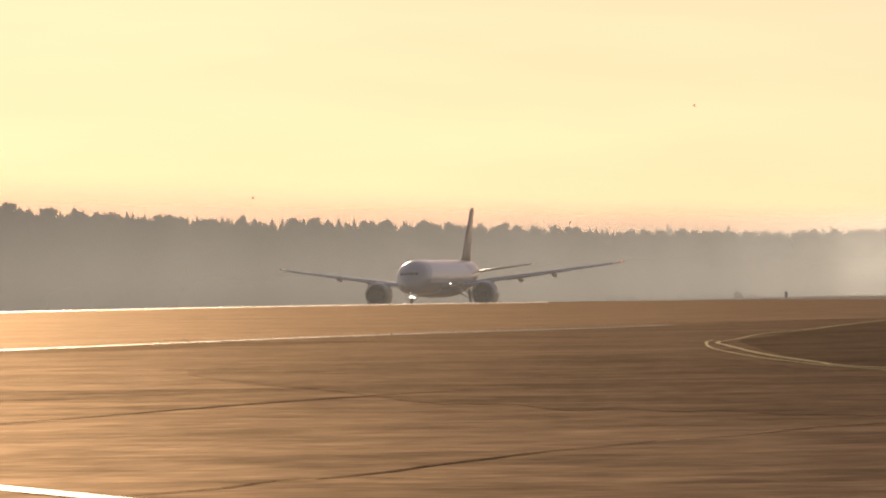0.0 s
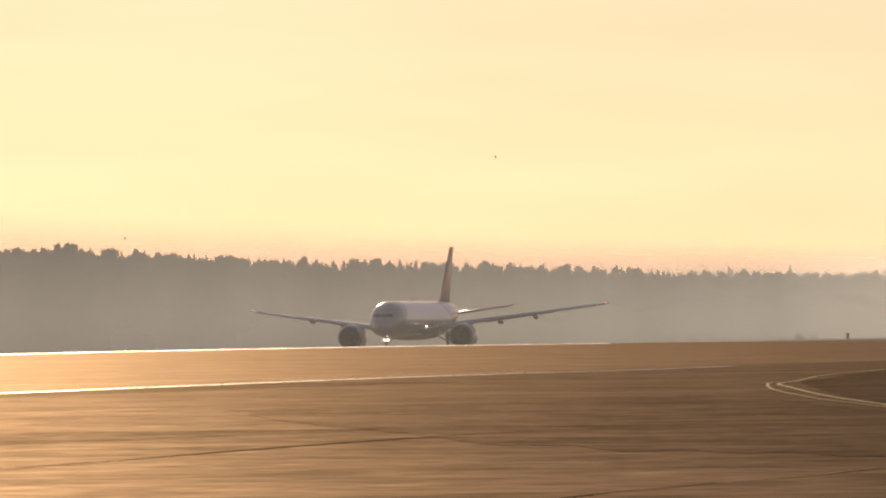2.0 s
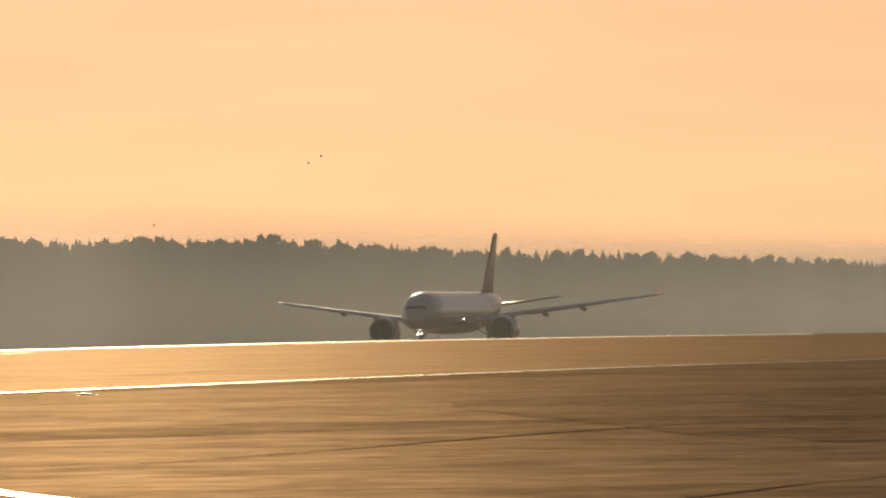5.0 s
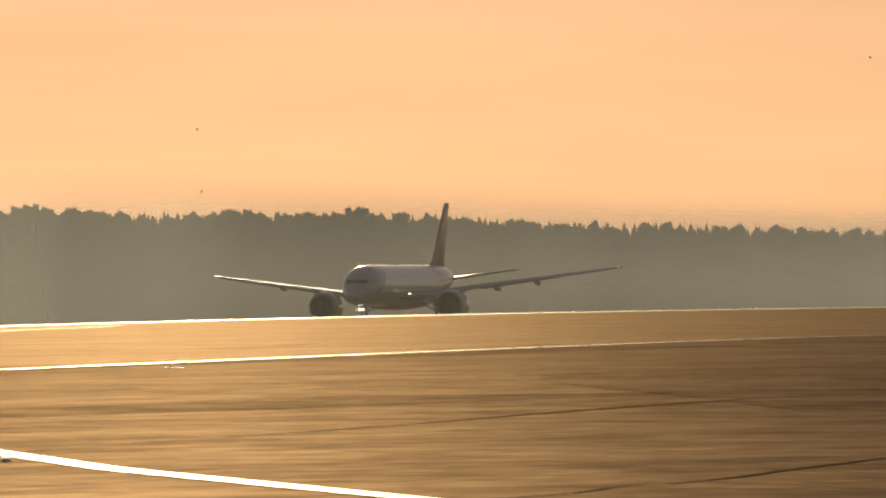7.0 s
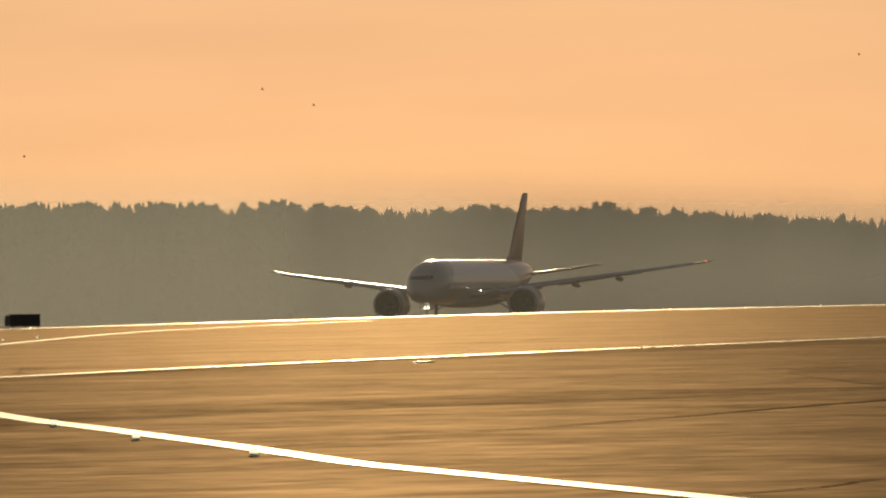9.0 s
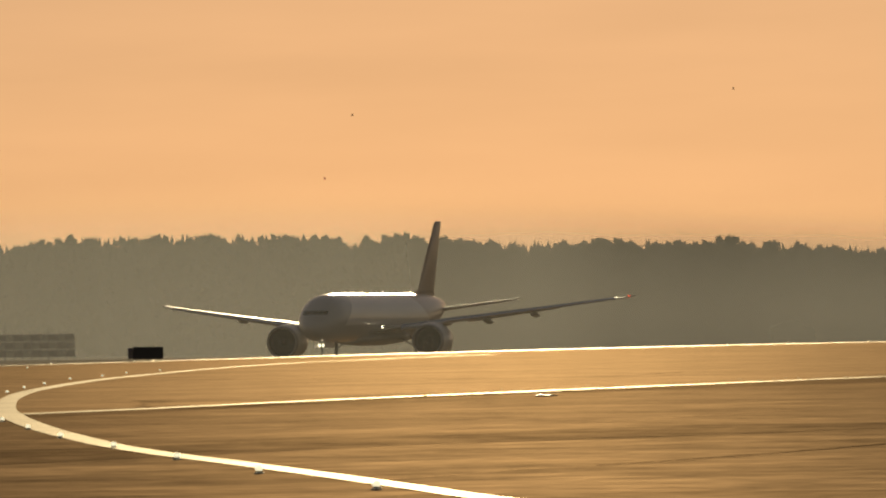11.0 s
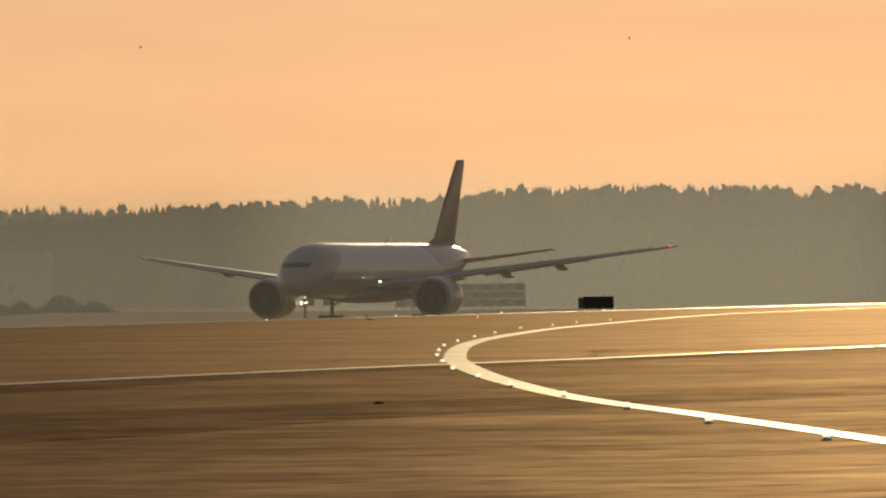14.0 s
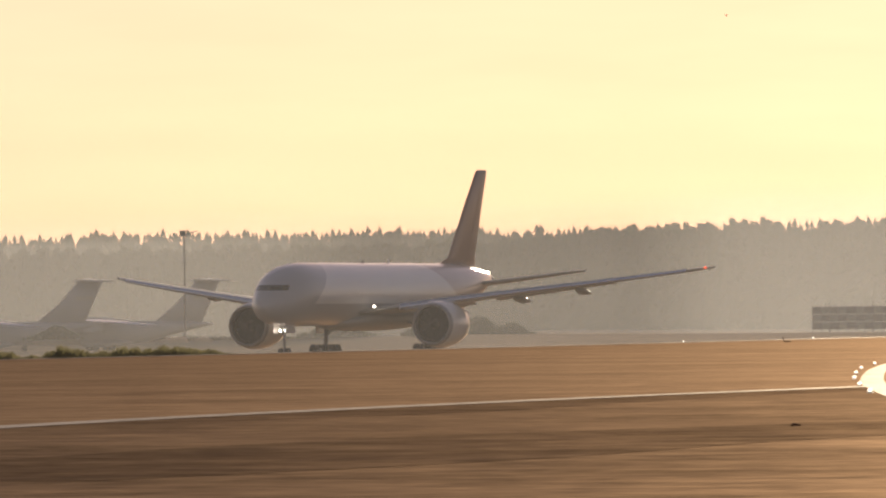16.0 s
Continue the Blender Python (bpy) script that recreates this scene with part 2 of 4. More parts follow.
def airfoil(le, chord, thick, z, y, vertical=False, n=7, lo=0.0, hi=1.0):
    """A ring of one wing section, or of its piece between the fractions lo and hi; le and chord run aft (-x)."""
    pts = []
    for i in range(n):
        s = lo + (hi - lo) * (1 - math.cos(math.pi * i / (n - 1))) / 2
        pts.append((s, 0.5 * thick * 2.6 * (math.sqrt(s) * 0.6 - 0.28 * s - 0.32 * s ** 2)))
    under = 1.0 if vertical else 0.7
    ring = [(s, t) for s, t in pts] + [(s, -t * under) for s, t in reversed(pts[0 if lo > 0 else 1:None if hi < 1 else -1])]
    if vertical:
        return [(-(le + s * chord), t, z) for s, t in ring]
    return [(-(le + s * chord), y, z + t) for s, t in ring]


def spread(pairs, x):
    return float(np.interp(x, [p[0] for p in pairs], [p[1] for p in pairs]))


# ---- ground ----
def crest_tilt(az):
    b = (min(max(az, -7.5), 10.5) - 1.5) / 7
    return math.tan(radians(-0.1106 -0.0963 * b -0.0492 * b * b +0.0315 * b ** 3 +0.0048 * b ** 4))


def runway_range(az, u):
    """How far along azimuth az the line lies that runs u metres on the camera's side of the runway's middle."""
    return (OFF - u) / math.sin(radians(min(max(az + PSI, 6.5), 60)))


NEAR = 1.2                    # height of the apron at the camera
SUNK = 0.66                   # how far the runway lies below the field beyond it


def crest(az):
    k = crest_tilt(az)
    r = min((EYE - NEAR) / -k, runway_range(az, 75))
    return r, EYE + r * k


def ground(x, y):
    r, az = math.hypot(x, y), math.degrees(math.atan2(-x, y))
    rc, zc = crest(az)
    if r <= rc:
        return NEAR + (zc - NEAR) * r / rc
    s = min((r - rc) / 90, 1)
    z = zc * (1 - s * s * (3 - 2 * s))
    back = min(max((r - rc - 420) / 260, 0), 1)
    z -= SUNK * s * s * (3 - 2 * s) * (1 - back * back * (3 - 2 * back))
    far = runway_range(az, -60)             # the ground dips behind the runway where the jets are parked
    if 6 < az < 30 and far < r < 2300:
        z -= 3.0 * min(az - 6, 1) * min((r - far) / 250, 1) * min((2300 - r) / 250, 1)
    return z


def place(az, el):
    """The point of the apron that lies at this azimuth and elevation."""
    rc, zc = crest(az)
    r = (EYE - NEAR) / ((zc - NEAR) / rc - math.tan(radians(el)))
    r = min(r, rc)
    return Vector((-r * math.sin(radians(az)), r * math.cos(radians(az)), NEAR + (zc - NEAR) * r / rc))


def polar(az, r, z=0.0):
    return Vector((-r * math.sin(radians(az)), r * math.cos(radians(az)), z))


def build_ground():
    azs = [a for a in np.arange(-180, -14, 6.0)] + [a for a in np.arange(-14, 16, 0.125)] + [a for a in np.arange(16, 180, 6.0)]
    ks = [0.004, 0.02, 0.05] + list(np.linspace(0.1, 1.0, 24))
    beyond = [8, 18, 30, 45, 60, 75, 90, 130, 180, 250, 350, 420, 480, 540, 600, 680, 1000, 1500, 2200, 3200]
    verts, paved, open_land = [], [], []
    m = len(ks) + len(beyond)
    for a in azs:
        rc, zc = crest(a)
        for r in [k * rc for k in ks] + [rc + b for b in beyond]:
            p = polar(a, min(r, 4900))
            verts.append((p.x, p.y, ground(p.x, p.y)))
    c = len(verts)
    verts.append((0, 0, NEAR))
    for i in range(len(azs)):
        j = (i + 1) % len(azs)
        paved.append((c, j * m, i * m))
        for k in range(m - 1):
            q = (i * m + k, j * m + k, j * m + k + 1, i * m + k + 1)
            x, y = verts[q[3]][0], verts[q[3]][1]
            u = OFF + (x * math.cos(radians(PSI)) - y * math.sin(radians(PSI)))
            (paved if u > -45 else open_land).append(q)
    tagged(new("pavement", as_mesh("pavement", verts, paved, [ASPHALT], True)), "worn brown-grey airfield asphalt with cracks and stains", "pavement", kind="structure")
    tagged(new("ground", as_mesh("ground", verts, open_land, [GRASSLAND], True)), "dry grassland beyond the runway reaching to the woods, paled for mist", "ground", kind="structure")


def strip(name, points, width, material, label, lift=0.03, parent=None):
    """A painted band on the ground along a smooth line through the points (x, y)."""
    pts = [Vector(p[:2]) for p in points]
    line = []
    ext = [2 * pts[0] - pts[1]] + pts + [2 * pts[-1] - pts[-2]]
    for i in range(1, len(ext) - 2):
        n = max(2, int((ext[i + 1] - ext[i]).length / 2.5))
        for k in range(n):
            t = k / n
            a, b, c, d = ext[i - 1:i + 3]
            line.append(0.5 * (2 * b + (c - a) * t + (2 * a - 5 * b + 4 * c - d) * t * t + (3 * b - a - 3 * c + d) * t ** 3))
    line.append(pts[-1])
    verts, faces, cuts = [], [], 1 if isinstance(width, list) else max(1, round(width / 0.8))
    for i, p in enumerate(line):
        d = (line[min(i + 1, len(line) - 1)] - line[max(i - 1, 0)]).normalized()
        rag = 1.0 if material is not TAR and material is not PALE else 0.35 + 1.5 * abs(noise.noise((p.x * 0.11, p.y * 0.05, 0.7)))
        s = Vector((-d.y, d.x)) * rag * (width if not isinstance(width, list) else spread(width, i / (len(line) - 1))) / 2
        for k in range(cuts + 1):
            q = p + s * (1 - 2 * k / cuts)
            verts.append((q.x, q.y, ground(q.x, q.y) + lift))
    m = cuts + 1
    faces = [(m * i + k, m * i + k + 1, m * i + m + k + 1, m * i + m + k) for i in range(len(line) - 1) for k in range(cuts)]
    ob = new(name, as_mesh(name, verts, faces, [material], True))
    return tagged(ob, label, "marking", kind="structure"), line


def ribbon(name, rows, material, label, category, lift):
    """A flat area of the apron between two elevations for each azimuth, cut across so that it lies on the ground."""
    verts = [tuple(place(a, e0 + (e1 - e0) * k / 3) + Vector((0, 0, lift))) for a, e0, e1 in rows for k in range(4)]
    faces = [(4 * i + k, 4 * i + k + 1, 4 * i + k + 5, 4 * i + k + 4) for i in range(len(rows) - 1) for k in range(3)]
    return tagged(new(name, as_mesh(name, verts, faces, [material], True)), label, category, kind="structure")


def line_tilt(b):
    return -0.3718 -0.1996 * b -0.0220 * b * b -0.0007 * b ** 3 -0.0195 * b ** 4


build_ground()
# the thin white line that crosses the apron, the taxiway edge band that turns back on itself, the runway's side stripe
LINE_A = [(line_tilt(b), a) for a in (9.6, 8, 6, 4, 2, 0, -1.5, -3, -4.6) for b in [(a - 1.5) / 7]]
strip("marking", [place(a, e) for e, a in LINE_A], 1.15, LINE_WHITE, "long thin worn white line painted across the asphalt", 0.014)
EDGE = [(-2.6, -1.35), (-0.56, -1.115), (0.1, -1.040), (0.76, -0.964), (1.05, -0.918), (1.28, -0.881), (1.61, -0.829), (1.94, -0.780), (2.27, -0.730), (2.60, -0.684), (2.935, -0.626), (3.14, -0.576), (3.33, -0.522), (3.46, -0.472),
        (3.54, -0.430), (3.567, -0.39), (3.52, -0.333), (3.36, -0.286), (3.0, -0.2345), (2.63, -0.2025), (2.264, -0.175), (1.93, -0.157), (1.6, -0.146), (1.2, -0.134), (0.7, -0.121)]
strip("marking", [place(a, e) for a, e in EDGE], [(0, 0.40), (0.04, 0.42), (0.1, 0.52), (0.16, 0.65), (0.22, 0.72), (0.3, 0.70), (0.5, 0.75), (1, 0.85)], LINE_WHITE, "broad white taxiway edge band bending back in a hairpin", 0.015)
ribbon("runway", [(a, crest_tilt(a) * 57.3 - 0.001, line_tilt((a - 1.5) / 7) + 0.004) for a in np.arange(9.5, -7.4, -0.125)], RUNWAY, "paler, glossier asphalt beyond the thin white line", "pavement", 0.006)
# Sun glare on the ground built as a glossy strip, thickest near the sun.
glare_strip = [(2.6, .005), (2.15, .015), (1.6, .032), (1.2, .042), (.75, .037), (.3, .024), (-.25, .013), (-.8, .008), (-3, .005)]
ribbon("glare_strip", [(a, crest_tilt(a) * 57.3 - 0.001, crest_tilt(a) * 57.3 - spread(glare_strip, a)) for a in np.arange(5.25, -4, -0.125)], GLARE, "glossy pale strip shaped as the sun's glare along the runway edge", "pavement", 0.012)
strip("marking", [place(a, crest_tilt(a) * 57.3 - 0.004) for a in (10, 8.5, 7, 5.5, 4, 2.5, 1.2, 0, -1, -2, -3, -4)], 2.0, LINE_WHITE, "white side stripe along the runway edge", 0.03)
YELLOW_LINES = [[(-7.2, -0.61), (-6.3, -0.55), (-5.716, -0.498), (-5.49, -0.4785), (-5.31, -0.453), (-5.16, -0.434), (-4.995, -0.405), (-4.83, -0.366), (-4.797, -0.333), (-4.83, -0.322)],
                [(-7.2, -0.585), (-6.3, -0.527), (-5.59, -0.48), (-5.474, -0.462), (-5.326, -0.440), (-5.193, -0.418), (-5.06, -0.390), (-4.93, -0.355), (-4.863, -0.333), (-4.979, -0.3155), (-5.096, -0.291), (-5.229, -0.276)]]
for points, wide in zip(YELLOW_LINES, (0.11, 0.17)):
    strip("marking", [place(a, e) for a, e in points], wide, LINE_YELLOW, "worn yellow taxiway line bending back", 0.016)
strip("marking", [place(a, e) for a, e in ((-5.229, -0.276), (-5.428, -0.262), (-5.72, -0.230), (-6.4, -0.17))], 0.2, LINE_YELLOW, "faded end of the yellow taxiway line", 0.014)
ribbon("patch", [(-4.99, -0.319, -0.33), (-5.16, -0.302, -0.39), (-5.3, -0.283, -0.423), (-5.43, -0.266, -0.447), (-5.6, -0.248, -0.472), (-5.72, -0.236, -0.488), (-6.3, -0.19, -0.52), (-7.2, -0.17, -0.58)], ASPHALT_DARK, "darker asphalt inside the bend of the yellow lines", "asphalt patch", 0.006)


# ---- woods ----
def spruce(rng, h):
    """Ragged skirts of boughs round a thin trunk, narrowing to a spire."""
    verts, faces = [], []
    tiers, z = 13, h * 0.03
    for i in range(tiers):
        f = i / (tiers - 1)
        l = h * (0.15 * (1 - f) ** 0.6 + 0.03) * rng.uniform(0.85, 1.15)
        rise = h * (0.16 - 0.09 * f)
        k, n = len(verts), 10
        verts.append((rng.uniform(-.01, .01) * h, rng.uniform(-.01, .01) * h, min(z + rise, h)))
        for m in range(n):
            a = 2 * math.pi * (m + rng.uniform(-.3, .3)) / n
            r = l * (rng.uniform(0.75, 1.35) if m % 2 else rng.uniform(0.4, 0.75))
            verts.append((r * math.cos(a), r * math.sin(a), z - (0.2 * l if m % 2 else 0) + rng.uniform(-.25, .25) * l))
        faces += [(k, k + 1 + m, k + 1 + (m + 1) % n) for m in range(n)]
        z += h * 0.93 / tiers
    trunk = rod((0, 0, 0), (0, 0, h * 0.9), h * 0.013, 0.02, 5)
    return (verts, faces), trunk


def broadleaf(rng, h):
    verts, faces = [], []
    lumps = [(Vector((rng.uniform(-.13, .13) * h * w, rng.uniform(-.13, .13) * h * w, h * (0.06 + 0.86 * f))), h * (0.06 + 0.09 * w) * rng.uniform(0.8, 1.15)) for f in [i / 14 for i in range(15)] for w in [math.sqrt(1 - 0.97 * f ** 3)]]
    limbs = [rod((0, 0, 0), (0, 0, h * 0.75), h * 0.016, h * 0.004, 5)] + [rod((0, 0, h * 0.4), tuple(c), h * 0.006, h * 0.002, 4) for c, r in lumps[:4]]
    for c, r in lumps:
        for _ in range(26):
            d = Vector((rng.gauss(0, 1), rng.gauss(0, 1), rng.gauss(0, 1))).normalized() * r * rng.uniform(0.3, 0.88)
            p, q = c + d, Euler((rng.uniform(0, 6), rng.uniform(0, 6), rng.uniform(0, 6))).to_matrix()
            w = r * rng.uniform(0.22, 0.5)
            k = len(verts)
            verts.extend([tuple(p + q @ Vector(v) * w) for v in ((-1, -.6, 0), (.8, -1, .2), (1.1, .7, 0), (-.5, 1, -.2))])
            faces.append((k, k + 1, k + 2, k + 3))
    return (verts, faces), joined(*limbs)


def build_woods(name, label, edge, depth, step, top, seed, az0, az1, conifer, tall):
    """Many trees joined: edge gives the range of the wood's rim, top the elevation of its tops, by azimuth."""
    rng = random.Random(seed)
    kinds = []
    for i in range(9):
        (lv, lf), (tv, tf) = (spruce if i < 5 else broadleaf)(rng, 1.0 * 20)
        v = np.array(lv + tv) / 20
        kinds.append((v, lf, [tuple(j + len(lv) for j in f) for f in tf]))
    stand, az = [], az0
    while az < az1:
        r0 = spread(edge, az)
        for row in range(depth):
            r = r0 + row * 9 + rng.uniform(-4, 4)
            a = az + rng.uniform(-0.5, 0.5) * step
            con = rng.random() < conifer
            h = (EYE + r * math.tan(radians(spread(top, a)))) * (rng.uniform(0.93, 1.01) if rng.random() > 0.14 else rng.uniform(1.0, 1.06 if con else 1.02))
            stand.append((a, r, h, con))
        az += step * rng.uniform(0.7, 1.3)
    stand += [(a, spread(edge, a) + 6, EYE + (spread(edge, a) + 6) * math.tan(radians(e)), con) for a, e, con in tall]
    verts, faces, index, k = [], [], [], 0
    for a, r, h, con in stand:
        v, lf, tf = kinds[rng.randrange(5) if con else 5 + rng.randrange(4)]
        th, p = rng.uniform(0, 6.3), polar(a, r)
        c, s = math.cos(th), math.sin(th)
        w = h * rng.uniform(0.72, 1.1) * (1.0 if con else 1.1)
        verts.append(np.stack([(v[:, 0] * c - v[:, 1] * s) * w + p.x, (v[:, 0] * s + v[:, 1] * c) * w + p.y, v[:, 2] * h - 0.1], 1))
        faces += [tuple(j + k for j in f) for f in lf] + [tuple(j + k for j in f) for f in tf]
        index += [0] * len(lf) + [1] * len(tf)
        k += len(v)
    me = as_mesh(name, np.concatenate(verts).tolist(), faces, [LEAVES, BARK], False, index)
    return tagged(new(name, me), label, "woods", kind="stuff")


EDGE_NEAR = [(-10, 3500), (-5, 2900), (-4.2, 2700), (-2, 2250), (0, 1980), (2, 1880), (3.4, 1880), (4.2, 2050), (6, 2250), (13, 2400)]
TOP_NEAR = [(-10, 0.297), (-5.7, 0.322), (-5.2, 0.325), (-4.35, 0.347), (-4.0, 0.367), (-3.5, 0.395), (-2.7, 0.429), (-2.2, 0.445), (-1.7, 0.471), (-1.4, 0.491), (-1.05, 0.515), (-0.7, 0.544), (-0.35, 0.533), (0.0, 0.550), (0.4, 0.545), (0.85, 0.560), (1.22, 0.597),
            (1.48, 0.575), (1.92, 0.607), (2.5, 0.613), (3.04, 0.611), (3.47, 0.584), (3.87, 0.555), (4.27, 0.562), (4.7, 0.543), (5.05, 0.532), (5.5, 0.497), (6.2, 0.457), (9, 0.427), (13, 0.427)]
# single trees that stand above the rest: azimuth, elevation of the tip, spruce or not
TALL_NEAR = [(-0.03, 0.578, True), (-0.70, 0.553, False), (-0.73, 0.550, False), (1.20, 0.602, False), (1.24, 0.604, False), (1.28, 0.598, False), (1.90, 0.614, False), (1.95, 0.613, False), (2.21, 0.622, True), (2.54, 0.620, True), (3.05, 0.618, True), (3.33, 0.606, True), (-1.1, 0.532, True), (-1.27, 0.525, True)]
TALL_FAR = [(-4.58, 0.388, True), (-4.94, 0.384, True), (-5.54, 0.366, True), (-4.30, 0.362, True), (-4.44, 0.366, True), (8.06, 0.532, True), (7.22, 0.525, True), (6.29, 0.53, True), (8.25, 0.51, True)]
build_woods("near_woods", "hazy grey-green mixed forest edge of spruce and birch", EDGE_NEAR, 6, 0.034, TOP_NEAR, 3, -9.5, 12.5, 0.86, TALL_NEAR)
build_woods("far_woods", "pale distant spruce forest in morning haze", [(-10, 4300), (-3.5, 3700), (4, 2900), (13, 3000)], 5, 0.036, [(-10, 0.33), (-5.7, 0.338), (-5.17, 0.333), (-4.4, 0.352), (-4, 0.35), (-3.5, 0.34), (3.5, 0.49), (5, 0.532), (6.3, 0.54), (7.3, 0.532), (8.1, 0.537), (8.6, 0.51), (13, 0.51)], 8, -9.5, 12.5, 1.0, TALL_FAR)


# ---- sheets in place of haze ----
# One flat translucent sheet across the view, in place of haze in the air.
def build_haze_sheet(name, ranges, top, material):
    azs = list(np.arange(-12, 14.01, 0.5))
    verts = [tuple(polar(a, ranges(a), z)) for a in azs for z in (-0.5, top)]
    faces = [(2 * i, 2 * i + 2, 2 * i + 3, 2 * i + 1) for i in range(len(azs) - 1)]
    return tagged(new(name, as_mesh(name, verts, faces, [material], True)), "upright see-through sheet standing in for low morning haze", "haze", kind="stuff")


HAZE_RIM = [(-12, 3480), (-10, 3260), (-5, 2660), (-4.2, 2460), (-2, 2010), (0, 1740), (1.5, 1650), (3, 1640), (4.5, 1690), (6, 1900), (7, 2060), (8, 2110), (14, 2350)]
build_haze_sheet("runway_haze_sheet", lambda a: min(runway_range(a, 63), 2400), 60, haze_sheet_material("thin_haze_sheet", 0.17, 4, 22))
build_haze_sheet("field_haze_sheet", lambda a: min(runway_range(a, -48), 2600), 50, haze_sheet_material("field_haze_sheet", 0.27, 3, 26))
build_haze_sheet("woodland_haze_sheet", lambda a: spread(HAZE_RIM, a), 60, haze_sheet_material("wood_haze_sheet", 0.33, 19, 27))
build_haze_sheet("valley_haze_sheet", lambda a: spread(HAZE_RIM, a) + 560, 60, haze_sheet_material("valley_haze_sheet", 0.42, 16, 28))


# ---- airliner ----
def ring(x, w, top, bot, n=28):
    c, h = (top + bot) / 2, (top - bot) / 2
    return [(-x, w * math.cos(2 * math.pi * i / n), c + h * math.sin(2 * math.pi * i / n)) for i in range(n)]


def wheel(parent, x, y, z, r, w):
    tyre = part("wheel", turned([(-w / 2, r * 0.55), (-w / 2, r * 0.85), (-w * 0.36, r * 0.97), (0, r), (w * 0.36, r * 0.97), (w / 2, r * 0.85), (w / 2, r * 0.55)], 20, "y"), RUBBER, parent, smooth=True, at=pose(x, y, z))
    part("rim", turned([(-w * 0.42, 0.03), (-w * 0.44, r * 0.3), (-w * 0.5, r * 0.56), (w * 0.5, r * 0.56), (w * 0.44, r * 0.3), (w * 0.42, 0.03)], 16, "y"), BARE, tyre, "bare metal rim")


def livery():
    """White paint that passes into bronze over the rear fuselage, behind a slanting edge."""
    m = mat("white_and_bronze_paint", (0.84, 0.81, 0.73), 0.32, scale=0.3, vary=0.05, coat=0.75)
    n, l = m.node_tree.nodes, m.node_tree.links
    b = n["Principled BSDF"]
    old = b.inputs["Base Color"].links[0].from_socket
    tc, sep, add, rg, mx = n.new("ShaderNodeTexCoord"), n.new("ShaderNodeSeparateXYZ"), n.new("ShaderNodeMath"), n.new("ShaderNodeMapRange"), n.new("ShaderNodeMix")
    l.new(tc.outputs["Object"], sep.inputs[0])
    add.operation = "MULTIPLY_ADD"
    l.new(sep.outputs["Z"], add.inputs[0]); add.inputs[1].default_value = -1.6; l.new(sep.outputs["X"], add.inputs[2])
    l.new(add.outputs[0], rg.inputs["Value"])
    rg.inputs["From Min"].default_value, rg.inputs["From Max"].default_value = -55.2, -54.6
    rg.inputs["To Min"].default_value, rg.inputs["To Max"].default_value = 0.75, 0.0
    mx.data_type = "RGBA"
    l.new(rg.outputs[0], mx.inputs[0]); l.new(old, mx.inputs[6])
    mx.inputs[7].default_value = (0.45, 0.33, 0.27, 1)
    # pale silver nose and lower half: below a level line, and ahead of a raked edge behind the cockpit
    low, rake, ahead, either, belly = n.new("ShaderNodeMapRange"), n.new("ShaderNodeMath"), n.new("ShaderNodeMapRange"), n.new("ShaderNodeMath"), n.new("ShaderNodeMix")
    l.new(sep.outputs["Z"], low.inputs["Value"])
    low.inputs["From Min"].default_value, low.inputs["From Max"].default_value = 5.25, 5.4
    low.inputs["To Min"].default_value, low.inputs["To Max"].default_value = 1.0, 0.0
    rake.operation = "MULTIPLY_ADD"
    l.new(sep.outputs["Z"], rake.inputs[0]); rake.inputs[1].default_value = 1.5; l.new(sep.outputs["X"], rake.inputs[2])
    l.new(rake.outputs[0], ahead.inputs["Value"])
    ahead.inputs["From Min"].default_value, ahead.inputs["From Max"].default_value = 1.1, 1.5
    either.operation = "MAXIMUM"
    l.new(low.outputs[0], either.inputs[0]); l.new(ahead.outputs[0], either.inputs[1])
    belly.data_type = "RGBA"
    l.new(either.outputs[0], belly.inputs[0]); l.new(mx.outputs[2], belly.inputs[6])
    belly.inputs[7].default_value = (0.50, 0.485, 0.46, 1)
    l.new(belly.outputs[2], b.inputs["Base Color"])
    return m


LIVERY = livery()


